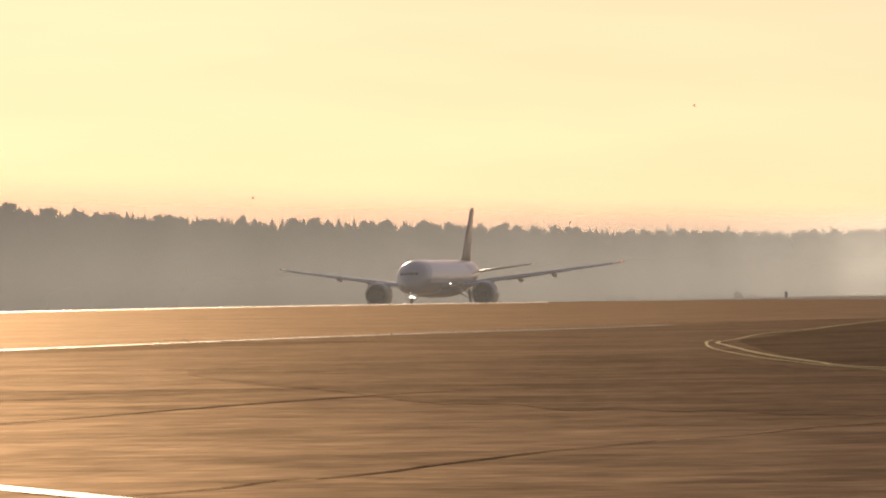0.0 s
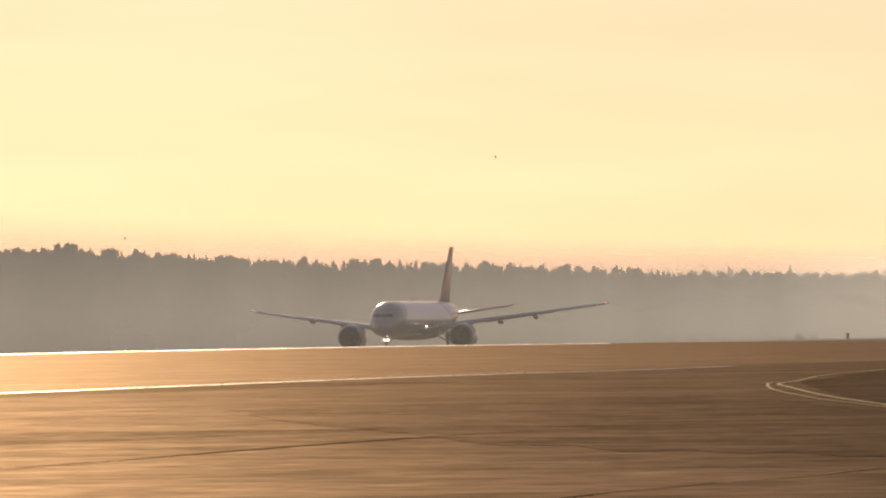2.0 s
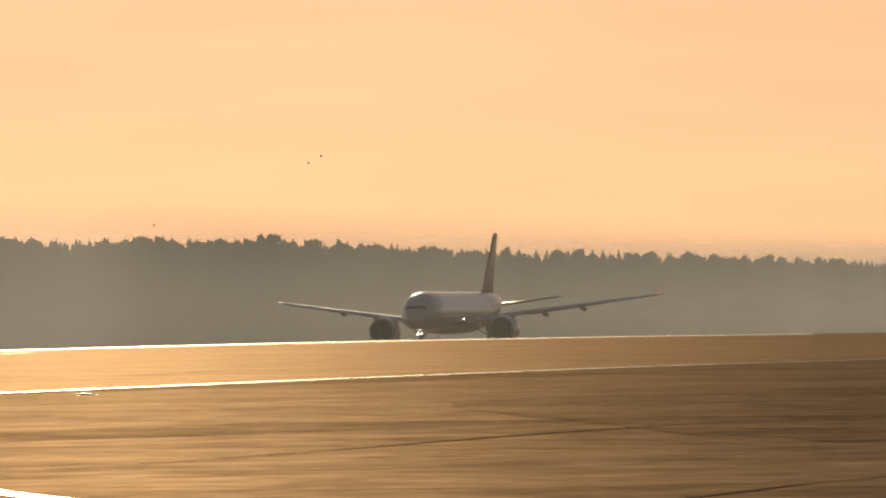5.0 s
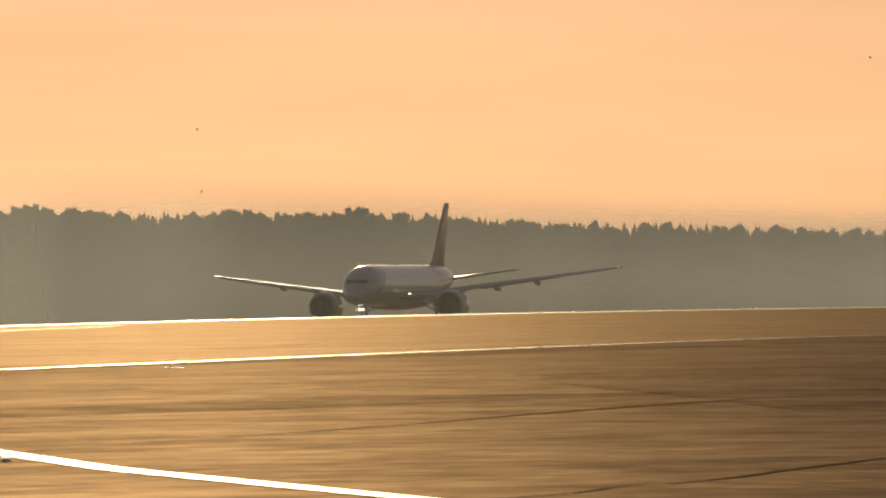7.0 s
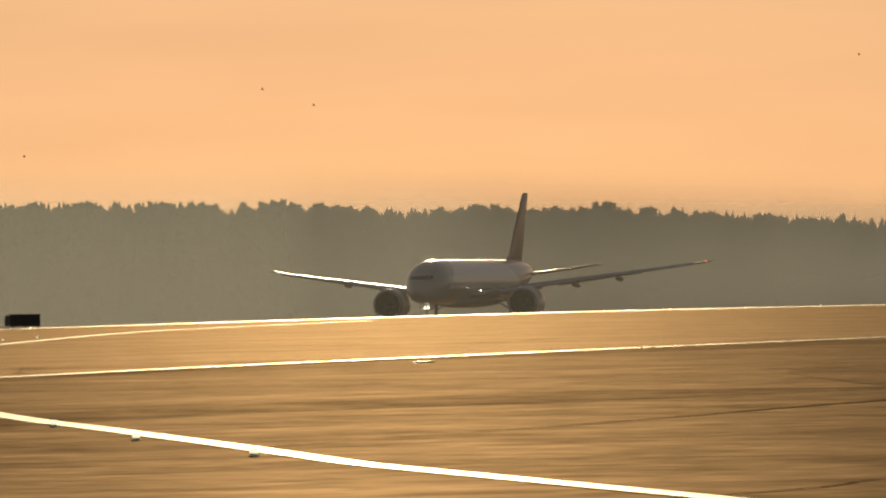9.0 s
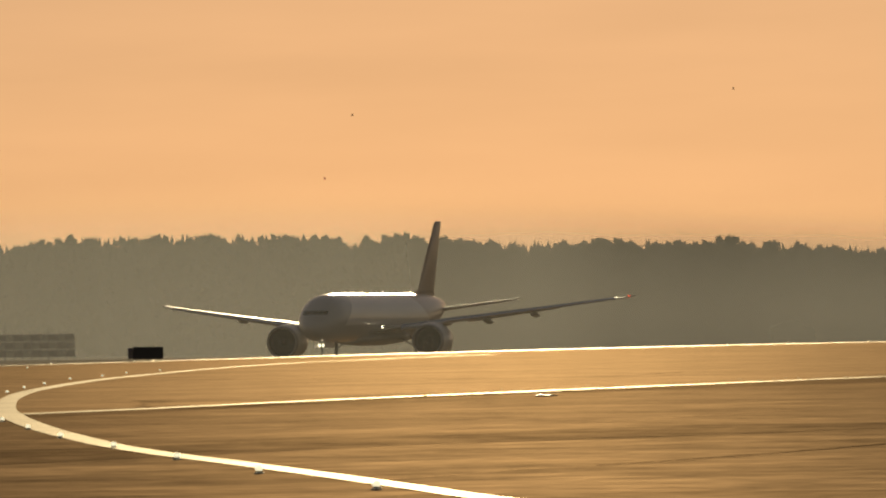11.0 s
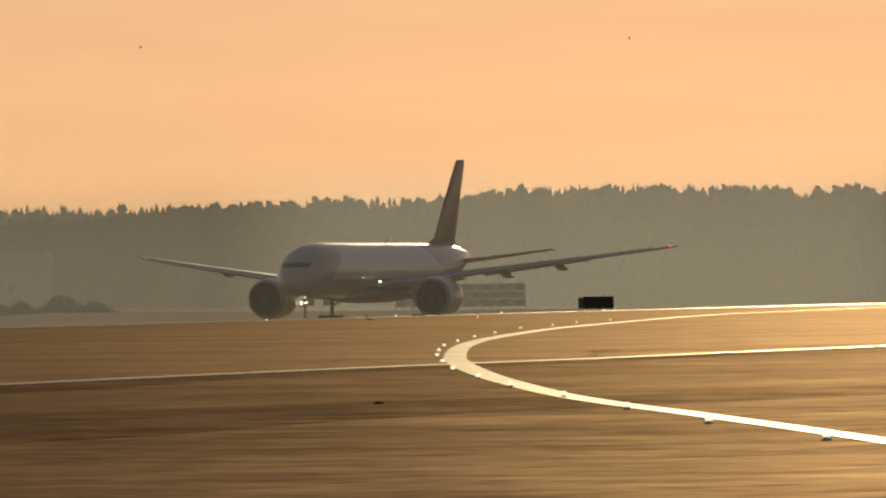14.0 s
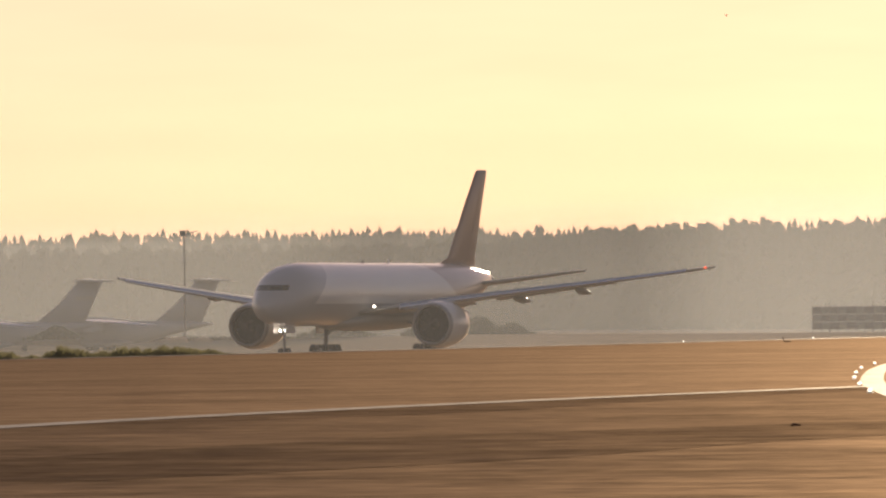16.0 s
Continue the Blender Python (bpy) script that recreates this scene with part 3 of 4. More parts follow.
def build_airliner():
    jet = tagged(new("airliner"), "white twin-engined freighter jet with a bronze tail rolling along the runway", "aircraft")
    hull = [(0, 0.06, 4.36, 4.24), (0.25, 0.55, 4.85, 3.75), (0.7, 0.98, 5.3, 3.4), (1.4, 1.45, 5.8, 3.05), (2.3, 1.9, 6.4, 2.8), (3.3, 2.28, 7.05, 2.62), (4.4, 2.6, 7.7, 2.52), (5.6, 2.83, 8.18, 2.46),
            (7.0, 3.0, 8.46, 2.43), (8.6, 3.08, 8.6, 2.42), (10.5, 3.1, 8.65, 2.42), (20, 3.1, 8.65, 2.42), (30, 3.1, 8.65, 2.42), (42, 3.1, 8.65, 2.42), (45, 3.1, 8.65, 2.55), (48, 3.0, 8.65, 2.95), (51, 2.75, 8.62, 3.6),
            (54, 2.35, 8.52, 4.35), (57, 1.8, 8.3, 5.1), (59.5, 1.2, 8.05, 5.75), (61.5, 0.7, 7.8, 6.3), (62.9, 0.2, 7.5, 6.6)]
    part("fuselage", loft([ring(*h) for h in hull]), LIVERY, jet, "glossy white fuselage, bronze towards the tail", True)
    part("belly_fairing", loft([ring(17.5, 1.6, 3.0, 2.38), ring(20, 3.0, 3.8, 2.05), ring(23, 3.45, 4.3, 1.9), ring(31, 3.5, 4.3, 1.9), ring(36, 3.1, 3.9, 2.1), ring(40, 1.6, 3.0, 2.38)]), GREY, jet, "pale grey belly fairing", True)
    # cockpit panes wrap round the nose
    for s in (1, -1):
        for y0, y1 in ((0.03, 0.58), (0.60, 1.14), (1.16, 1.66)):
            v = []
            for y, z in ((y0, 5.92), (y1, 5.92), (y1, 6.45), (y0, 6.45)):
                x = 0.0
                while x < 9:
                    w, top, bot = [float(np.interp(x, [h[0] for h in hull], [h[i] for h in hull])) for i in (1, 2, 3)]
                    if w > 0 and (y / w) ** 2 + ((z - (top + bot) / 2) / ((top - bot) / 2)) ** 2 <= 1:
                        break
                    x += 0.02
                v.append((-x + 0.04, s * y, z + 0.02))
            v += [(p[0] - 0.08, p[1] * 0.98, p[2] - 0.04) for p in v]
            part("cockpit_window", (v, [(0, 1, 2, 3), (7, 6, 5, 4), (0, 4, 5, 1), (1, 5, 6, 2), (2, 6, 7, 3), (3, 7, 4, 0)]), GLASS, jet, "dark glass pane")
    # wings
    for s in (1, -1):
        secs = [(2.0, 18.9, 15.2, 1.75, 3.6), (6, 21.4, 12.2, 1.35, 4.15), (10.3, 24.3, 10.4, 1.15, 4.72), (16, 28.2, 8.0, 0.95, 5.4), (22, 32.3, 6.0, 0.78, 6.08), (27, 35.7, 4.5, 0.65, 6.68), (30.2, 37.9, 3.5, 0.55, 7.08), (31.6, 39.4, 2.5, 0.45, 7.28), (32.0, 40.4, 1.6, 0.26, 7.36)]
        wing_tilt = 0.016 if s > 0 else 0.004        # each wing raised by its own amount to fit the camera's view
        secs = [(y, le, c, th, z + wing_tilt * y) for y, le, c, th, z in secs]
        rings = [airfoil(le, c, th, z, s * y) for y, le, c, th, z in secs]
        wing = part("wing", loft(rings), GREY, jet, "swept grey wing", True)
        part("slat", loft([[(-(le + dx), s * y, z + dz) for dx, dz in ((0.22 * th, 0.30 * th), (-0.06, 0.05), (-0.10, -0.08), (0.05, -0.3 * th))] for y, le, c, th, z in secs[1:7]]), BARE, wing, "bare metal leading edge")
        for y0, y1 in ((3.6, 9.0), (11.2, 22.5)):
            rr = []
            for y in (y0, y1):
                le = spread([(q[0], q[1] + q[2] * 0.97) for q in secs], y)
                z = spread([(q[0], q[4]) for q in secs], y)
                c = spread([(q[0], q[2]) for q in secs], y) * 0.12
                rr.append([(-(le + a * c), s * y, z + b) for a, b in ((-0.15, -0.02), (0.2, 0.02), (1, -0.15 * c), (0.95, -0.19 * c), (0.1, -0.12))])
            part("flap", loft(rr), GREY, wing)
        for y, l in ((7.0, 5.6), (14.0, 5.4), (19.8, 4.8)):
            te = spread([(q[0], q[1] + q[2]) for q in secs], y)
            z = spread([(q[0], q[4]) for q in secs], y)
            part("flap_fairing", moved(turned([(-l * 0.34, 0.03), (-l * 0.2, 0.16), (l * 0.1, 0.36), (l * 0.4, 0.33), (l * 0.6, 0.14), (l * 0.66, 0.03)], 10), pose(-te + 0.2, s * y, z - 0.6, 0, -4, 0)), GREY, wing, "", True)
        part("navigation_light", moved(turned([(-0.25, 0.02), (-0.1, 0.11), (0.12, 0.11), (0.25, 0.02)], 8), pose(-39.5, s * 31.6, 7.34 + wing_tilt * 31.6)), RED_LAMP if s > 0 else GLASS, wing)
        part("landing_light", moved(turned([(-0.1, 0.07), (0, 0.11), (0.05, 0.10), (0.1, 0.03)], 12), pose(-19.9, s * 3.95, 4.3)), LAMP, wing, "bright landing light in the wing root")
        # engines
        pod = part("engine", moved(turned([(0.0, 1.66), (0.12, 1.78), (0.5, 1.92), (1.4, 2.04), (3.0, 2.04), (4.5, 1.9), (5.8, 1.66), (5.7, 1.56), (4.0, 1.6), (1.2, 1.56), (0.35, 1.6)], 36, hollow=True), pose(-20.4, s * 9.75, 2.5, 0, 0, 180) @ Matrix.Diagonal((1, 1.13, 1.13, 1))), WHITE, jet, "large white turbofan nacelle", True)
        part("inlet_duct", moved(turned([(0.3, 1.585), (1.5, 1.555), (1.5, 1.5), (0.3, 1.545)], 36, hollow=True), pose(-20.4, s * 9.75, 2.5, 0, 0, 180) @ Matrix.Diagonal((1, 1.13, 1.13, 1))), DARK, pod, "dark inlet duct", True)
        part("inlet_lip", moved(turned([(-0.02, 1.73), (0.06, 1.65), (0.3, 1.6), (0.42, 1.6), (0.42, 1.9), (0.2, 1.84), (0.05, 1.79)], 36, hollow=True), pose(-20.38, s * 9.75, 2.5, 0, 0, 180) @ Matrix.Diagonal((1, 1.13, 1.13, 1))), LIP, pod, "dull metal lip", True)
        part("fan_disc", moved(turned([(1.3, 0.05), (1.35, 1.57), (1.42, 1.57), (1.45, 0.05)], 32), pose(-20.4, s * 9.75, 2.5, 0, 0, 180) @ Matrix.Diagonal((1, 1.13, 1.13, 1))), DARK, pod, "dark fan")
        blades = []
        for k in range(22):
            a = 2 * math.pi * k / 22
            ca, sa = math.cos(a), math.sin(a)
            blades.append(([(-20.4 - dx, s * 9.75 + 1.13 * r * math.cos(a + da), 2.5 + 1.13 * r * math.sin(a + da)) for r, da, dx in ((0.42, -0.06, 1.0), (1.54, -0.09, 1.05), (1.54, 0.06, 1.26), (0.42, 0.10, 1.26))], [(0, 1, 2, 3)]))
        part("fan_blades", joined(*blades), DARK, pod)
        part("spinner", moved(turned([(0.55, 0.02), (0.75, 0.2), (1.0, 0.38), (1.25, 0.46)], 20), pose(-20.4, s * 9.75, 2.5, 0, 0, 180) @ Matrix.Diagonal((1, 1.13, 1.13, 1))), DARK, pod, "", True)
        part("exhaust", moved(turned([(5.0, 1.0), (5.9, 1.02), (7.2, 0.72), (7.3, 0.6), (8.6, 0.08)], 24), pose(-20.4, s * 9.75, 2.5, 0, 0, 180) @ Matrix.Diagonal((1, 1.13, 1.13, 1))), DARK, pod, "dark hot exhaust", True)
        part("pylon", loft([[(-x, s * 9.75 + w, z) for w, z in ((0.06, z1), (0.22, z0), (-0.22, z0), (-0.06, z1))] for x, z0, z1 in ((21.6, 4.2, 4.32), (23.5, 4.3, 4.75), (26.0, 3.6, 4.5), (30.5, 3.2, 3.75))]), WHITE, pod)
        # tailplane
        tail = ((53.6, 7.2, 1.15, 6.4, 0.6), (56.8, 4.9, 0.8, 7.02, 5.5), (60.0, 2.5, 0.48, 7.72, 10.6), (60.7, 1.6, 0.16, 7.78, 10.95))
        plane = part("tailplane", loft([airfoil(a, c, th, z, s * y, hi=0.72) for a, c, th, z, y in tail]), GREY, jet, "swept tailplane", True)
        part("elevator", loft([airfoil(a, c, th, z, s * y, lo=0.73) for a, c, th, z, y in tail[:3]]), GREY, plane, "", True)
    blade = ((47.3, 11.1, 0.3, 8.4), (50.7, 7.7, 0.85, 9.2), (54.8, 5.5, 0.6, 13.8), (58.8, 3.3, 0.36, 18.0), (59.4, 2.5, 0.1, 18.22))
    fin = part("fin", loft([airfoil(a, c, th, z, 0, vertical=True, hi=0.68) for a, c, th, z in blade]), COPPER, jet, "bronze painted fin", True)
    part("rudder", loft([airfoil(a, c, th, z, 0, vertical=True, lo=0.69) for a, c, th, z in blade]), COPPER, fin, "bronze rudder", True)
    part("beacon", moved(turned([(0, 0.16), (0.12, 0.15), (0.24, 0.04)], 10, "z"), pose(-27, 0, 8.64)), DARK, jet, "small beacon")
    for x in (34.0,):
        part("antenna", box(-x - 0.3, -x + 0.15, -0.03, 0.03, 8.6, 9.0, 0.01), WHITE, jet)
    part("tail_cone", loft([ring(62.5, 0.3, 7.4, 6.75), ring(63.6, 0.12, 7.25, 6.95)]), DARK, jet, "dark exhaust of the tail", True)
    # landing gear
    nose = part("nose_gear", joined(rod((-5.9, 0, 0.5), (-5.9, 0, 2.7), 0.11, 0.15), rod((-5.9, -0.55, 0.53), (-5.9, 0.55, 0.53), 0.08), rod((-5.9, 0, 1.4), (-4.6, 0, 2.7), 0.07), box(-5.85, -5.7, -0.5, 0.5, 1.9, 2.02, 0.02)), GEAR, jet, "nose leg")
    for s in (1, -1):
        wheel(nose, -5.9, s * 0.36, 0.54, 0.54, 0.36)
        part("gear_door", box(-7.2, -4.6, s * 0.62 - 0.02, s * 0.62 + 0.02, 1.75, 2.6, 0.01), WHITE, nose)
        part("taxi_light", moved(turned([(-0.06, 0.06), (0, 0.13), (0.06, 0.12), (0.08, 0.02)], 14), pose(-5.6, s * 0.26, 2.05)), LAMP, nose, "bright landing light")
        gx = -30.6
        leg = part("main_gear", joined(rod((gx, s * 5.5, 0.8), (gx, s * 5.3, 3.4), 0.2, 0.26), rod((gx - 1.6, s * 5.5, 0.75), (gx + 1.6, s * 5.5, 0.75), 0.15), rod((gx, s * 5.4, 1.6), (gx, s * 3.2, 2.9), 0.1), rod((gx, s * 5.4, 1.8), (gx + 1.9, s * 5.0, 3.3), 0.1)), GEAR, jet, "main landing gear leg")
        for dx in (-1.46, 0, 1.46):
            part("axle", rod((gx + dx, s * 5.5 - 0.75, 0.68), (gx + dx, s * 5.5 + 0.75, 0.68), 0.09), BARE, leg)
            for dy in (-0.7, 0.7):
                wheel(leg, gx + dx, s * 5.5 + dy, 0.67, 0.67, 0.5)
        part("gear_door", box(gx - 1.3, gx + 1.3, s * 6.0 - 0.03, s * 6.0 + 0.03, 1.7, 3.3, 0.02), WHITE, leg)
    return jet


def stand_tall(jet, rise):
    """Lifts the hull, wings and engines on their legs: wheels, rims and axles stay down."""
    for ob in jet.children_recursive:
        kind = ob.name.split(".")[0]
        if kind not in ("wheel", "rim", "axle"):
            for v in ob.data.vertices:
                v.co.z += rise if v.co.z > 1.3 or kind not in ("nose_gear", "main_gear") else 0.0


airliner = build_airliner()
stand_tall(airliner, 0.72)


# ---- joints, patches and small marks on the asphalt ----
JOINT = "dark tarred joint across the asphalt"
for wide, mat_, say, pts in (
        (0.26, TAR, JOINT, [(0.1, -0.783), (-0.43, -0.758), (-1.18, -0.713), (-1.56, -0.686), (-2.15, -0.650), (-2.69, -0.621), (-3.2, -0.599), (-3.45, -0.592), (-3.75, -0.594)]),
        (0.12, PALE, "faint pale streak across the asphalt", [(1.6, -0.862), (1.09, -0.837), (0.6, -0.806), (0.1, -0.786), (-0.43, -0.764), (-1.0, -0.729)]),
        (0.15, TAR, JOINT, [(-1.2, -1.19), (-1.94, -1.146), (-2.15, -1.116), (-2.39, -1.097), (-2.72, -1.094), (-3.2, -1.108), (-3.6, -1.113)]),
        (0.15, TAR, JOINT, [(-2.5, -1.10), (-2.92, -1.064), (-3.2, -1.027), (-3.45, -1.002), (-3.86, -0.958), (-4.16, -0.937), (-4.49, -0.909)]),
        (0.12, PALE, "faint pale streak across the asphalt", [(-4.4, -0.916), (-4.82, -0.890), (-5.15, -0.865), (-5.42, -0.839), (-6.2, -0.80)]),
        (0.4, TAR, JOINT, [(5.4, -0.206), (4.46, -0.21), (3.14, -0.232), (1.42, -0.256), (0.75, -0.262), (0.09, -0.262), (-0.41, -0.245)]),
        (0.12, PALE, "faint pale streak across the asphalt", [(0.9, -0.556), (0.09, -0.531), (-0.57, -0.501), (-1.18, -0.471), (-1.6, -0.452)]),
        (0.3, TAR, JOINT, [(-1.6, -0.446), (-1.9, -0.439), (-2.23, -0.4535), (-2.56, -0.458), (-3.22, -0.462)]),
        (0.3, LINE_WHITE, "faded white line on the asphalt", [(-4.56, -0.3195), (-4.83, -0.320), (-4.97, -0.3185)])):
    strip("marking", [place(a, e) for a, e in pts], wide, mat_, say, 0.010)
for wide, pts in ((9.0, [(10, -0.93), (8.68, -0.885), (7.02, -0.82), (5.69, -0.745), (4.49, -0.70), (2.5, -0.65), (0.62, -0.61), (-1.5, -0.56)]),
                  (16.0, [(10, -0.60), (8, -0.555), (6, -0.475), (4, -0.42), (2, -0.365), (0, -0.325), (-2, -0.285)]),
                  (9.0, [(-2.8, -0.50), (-4.2, -0.54), (-6.4, -0.60)])):
    ob, _ = strip("patch", [place(a, e) for a, e in pts], wide, ASPHALT_DARK, "darker strip of newer asphalt", 0.005)
    tagged(ob, "", "asphalt patch")


# Outline of the darker stretch: azimuth, upper and lower elevation.
worn = [(-1.7, -0.45, -0.47), (-2.1, -0.43, -0.53), (-2.6, -0.42, -0.60), (-3.2, -0.41, -0.66), (-4.0, -0.41, -0.71), (-4.8, -0.43, -0.74), (-5.8, -0.52, -0.78), (-7.2, -0.60, -0.82)]
rows = []
for a in np.arange(-1.75, -7.2, -0.0625):
    ragged = [0.02 * noise.noise((a * 2.3, k, 0.4)) + 0.008 * noise.noise((a * 11, k, 1.4)) for k in (0.0, 7.0)]
    rows.append((a, spread([(-q[0], q[1]) for q in worn], -a) + ragged[0], spread([(-q[0], q[2]) for q in worn], -a) + ragged[1]))
ribbon("patch", rows, DARKER_ASPHALT, "broad darker stretch of asphalt", "asphalt patch", 0.007)


# ---- airfield lights, signs and small fixtures ----
def build_edge_light():
    lamp = tagged(new("edge_light"), "low taxiway edge light with a pale glass dome", "airfield light", "taxiway edge lights")
    part("base_plate", turned([(0.0, 0.08), (0.012, 0.08), (0.02, 0.06)], 14, "z"), GREY, lamp)
    part("stem", turned([(0.02, 0.05), (0.06, 0.04)], 8, "z"), GREY, lamp)
    part("dome", turned([(0.04, 0.04), (0.05, 0.058), (0.085, 0.06), (0.11, 0.045), (0.12, 0.012)], 14, "z"), LENS, lamp, "pale glass dome, glowing to imitate sun glints", True)
    return lamp


first_light = build_edge_light()
spots = [(1.38, -0.904), (2.07, -0.799), (2.55, -0.710), (2.92, -0.636), (3.23, -0.572), (3.42, -0.520), (3.57, -0.472), (3.63, -0.428), (3.66, -0.391), (3.65, -0.361), (3.62, -0.332), (3.54, -0.306),
         (3.44, -0.281), (3.32, -0.259), (3.17, -0.232), (2.98, -0.217), (2.84, -0.202), (2.64, -0.189), (3.42, -0.162), (3.28, -0.126), (3.90, -0.147), (4.66, -0.165)]
spots += [(a, crest_tilt(a) * 57.3 - 0.002) for a in (0.05, -0.69, -1.04, -1.08, -1.52, -1.96, -3.04, 2.79, 2.68)]
for i, (a, e) in enumerate(spots):
    p = place(a + 0.011, e)
    m = Matrix.Translation(p)
    if i == 0:
        first_light.matrix_basis = m
    else:
        copy_thing(first_light, m)


def facing(az, r, z, turn=0.0):
    """A pose on azimuth az whose +y looks away from the camera and +x to the right."""
    p = polar(az, r)
    return pose(p.x, p.y, z, 0, 0, az + turn)


def build_sign():
    a, r = 2.721, 905
    sign = tagged(new("guidance_sign"), "dark back of a boxy taxiway guidance sign on short legs", "sign")
    p = polar(a, r)
    sign.matrix_basis = facing(a, r, ground(p.x, p.y), 12)
    part("cabinet", box(-1.42, 1.42, -0.18, 0.18, 0.22, 1.3, 0.03), SIGN, sign, "dark sheet-metal cabinet")
    part("cap", box(-1.46, 1.46, -0.21, 0.21, 1.3, 1.35, 0.01), SIGN, sign)
    part("end_panel", box(-1.9, -1.46, -0.1, 0.1, 0.25, 1.25, 0.02), ROOFING, sign, "paler end panel")
    for x in (-1.2, 0.0, 1.2):
        part("leg", rod((x, 0, -0.5), (x, 0, 0.24), 0.05), DARK, sign)


def build_post(a, r, h, say):
    p = polar(a, r)
    post = tagged(new("marker_post"), say, "post")
    post.matrix_basis = facing(a, r, ground(p.x, p.y))
    part("pole", rod((0, 0, -0.3), (0, 0, h), 0.09, 0.08), DARK, post)
    part("plate", box(-0.3, 0.3, -0.12, -0.09, h * 0.45, h, 0.01), SIGN, post)


def build_bracket():
    p = place(4.077, -0.168)
    b = tagged(new("bent_stake"), "small dark bent metal stake beside the pavement edge", "stake")
    b.matrix_basis = facing(4.077, math.hypot(p.x, p.y), p.z)
    part("shaft", rod((0, 0, -0.1), (-0.16, 0, 0.42), 0.03), DARK, b)
    part("foot", rod((-0.02, 0, 0.03), (0.42, 0, 0.06), 0.03), DARK, b)


def build_lump():
    p = place(4.022, -0.662)
    rng = random.Random(5)
    v, f = turned([(0, 0.10), (0.025, 0.09), (0.045, 0.055), (0.055, 0.015)], 11, "z")
    v = [(x * rng.uniform(0.8, 1.2), y * rng.uniform(0.8, 1.2), z * rng.uniform(0.85, 1.1)) for x, y, z in v]
    tagged(part("clod", (v, f), TAR, None, "small dark clod lying on the asphalt", True, Matrix.Translation(p)), "", "clod")


def build_flush_light():
    p = place(0.383, -0.3734)
    it = tagged(new("flush_light"), "low flush-mounted light with two small lenses in the asphalt", "airfield light")
    it.matrix_basis = facing(0.385, math.hypot(p.x, p.y), p.z)
    part("plate", box(-0.34, 0.34, -0.2, 0.2, -0.02, 0.035, 0.015), DARK, it)
    for x in (-0.24, 0.1):
        part("lens", box(x, x + 0.14, -0.12, 0.1, 0.03, 0.06, 0.012), BARE, it)


def build_glint_chips():
    """Flat pale chips added as glints along the thin white line and runway's edge."""
    rng = random.Random(21)
    verts, faces = [], []
    for k in range(420):
        a = rng.uniform(-4.6, 1.6)
        b = (a - 1.5) / 7
        e = line_tilt(b) + rng.gauss(0.004, 0.009)
        p, r, n = place(a, e) + Vector((0, 0, 0.03)), rng.choice((0.03, 0.04, 0.05, 0.08)), len(verts)
        verts += [tuple(p + Vector((r * math.cos(1.26 * i) * rng.uniform(.7, 1.2), r * math.sin(1.26 * i) * rng.uniform(.7, 1.2), 0))) for i in range(5)]
        verts += [tuple(p + Vector((0.5 * r * math.cos(1.26 * i + .5), 0.5 * r * math.sin(1.26 * i + .5), r * 0.2))) for i in range(5)]
        faces += [(n + i, n + (i + 1) % 5, n + 5 + (i + 1) % 5, n + 5 + i) for i in range(5)] + [tuple(n + 5 + i for i in range(5))]
    tagged(new("grit", as_mesh("grit", verts, faces, [LINE_WHITE], False)), "flat pale chips added as glints along the painted line", "grit", kind="stuff")


build_flush_light()
build_glint_chips()
build_sign()
build_post(3.60, 1150, 0.9, "small dark marker post standing in the grass")
build_post(-5.272, 2000, 1.9, "small dark marker post far down the runway")
build_bracket()
build_lump()


def build_grass():
    """A fringe of uneven tufts on the pavement's far edge."""
    rng = random.Random(11)
    verts, faces = [], []
    for a in np.arange(7.3, 10.5, 0.004):
        rc, zc = crest(a)
        thick = max(0.15, 0.5 + 0.7 * noise.noise((a * 5, 0.3, 0)) + 0.4 * noise.noise((a * 17, 2, 0))) * min(1, (a - 7.3) * 3 + 0.25)
        for _ in range(7):
            r = rc + rng.uniform(1, 9)
            p = polar(a + rng.uniform(-.004, .004), r)
            z, h, w, l = ground(p.x, p.y) - 0.02, thick * rng.uniform(0.4, 1.0), rng.uniform(0.02, 0.06), rng.uniform(-0.25, 0.25)
            k = len(verts)
            verts += [(p.x - w, p.y, z), (p.x + w, p.y, z), (p.x + l * 0.4 + w * 0.7, p.y + 0.05, z + h * 0.6), (p.x + l, p.y + 0.1, z + h), (p.x + l * 0.4 - w * 0.7, p.y, z + h * 0.6)]
            faces.append((k, k + 1, k + 2, k + 3, k + 4))
    tagged(new("tall_grass", as_mesh("tall_grass", verts, faces, [MESHY])), "uneven fringe of green grass tufts beside the pavement", "grass", kind="stuff")


build_grass()


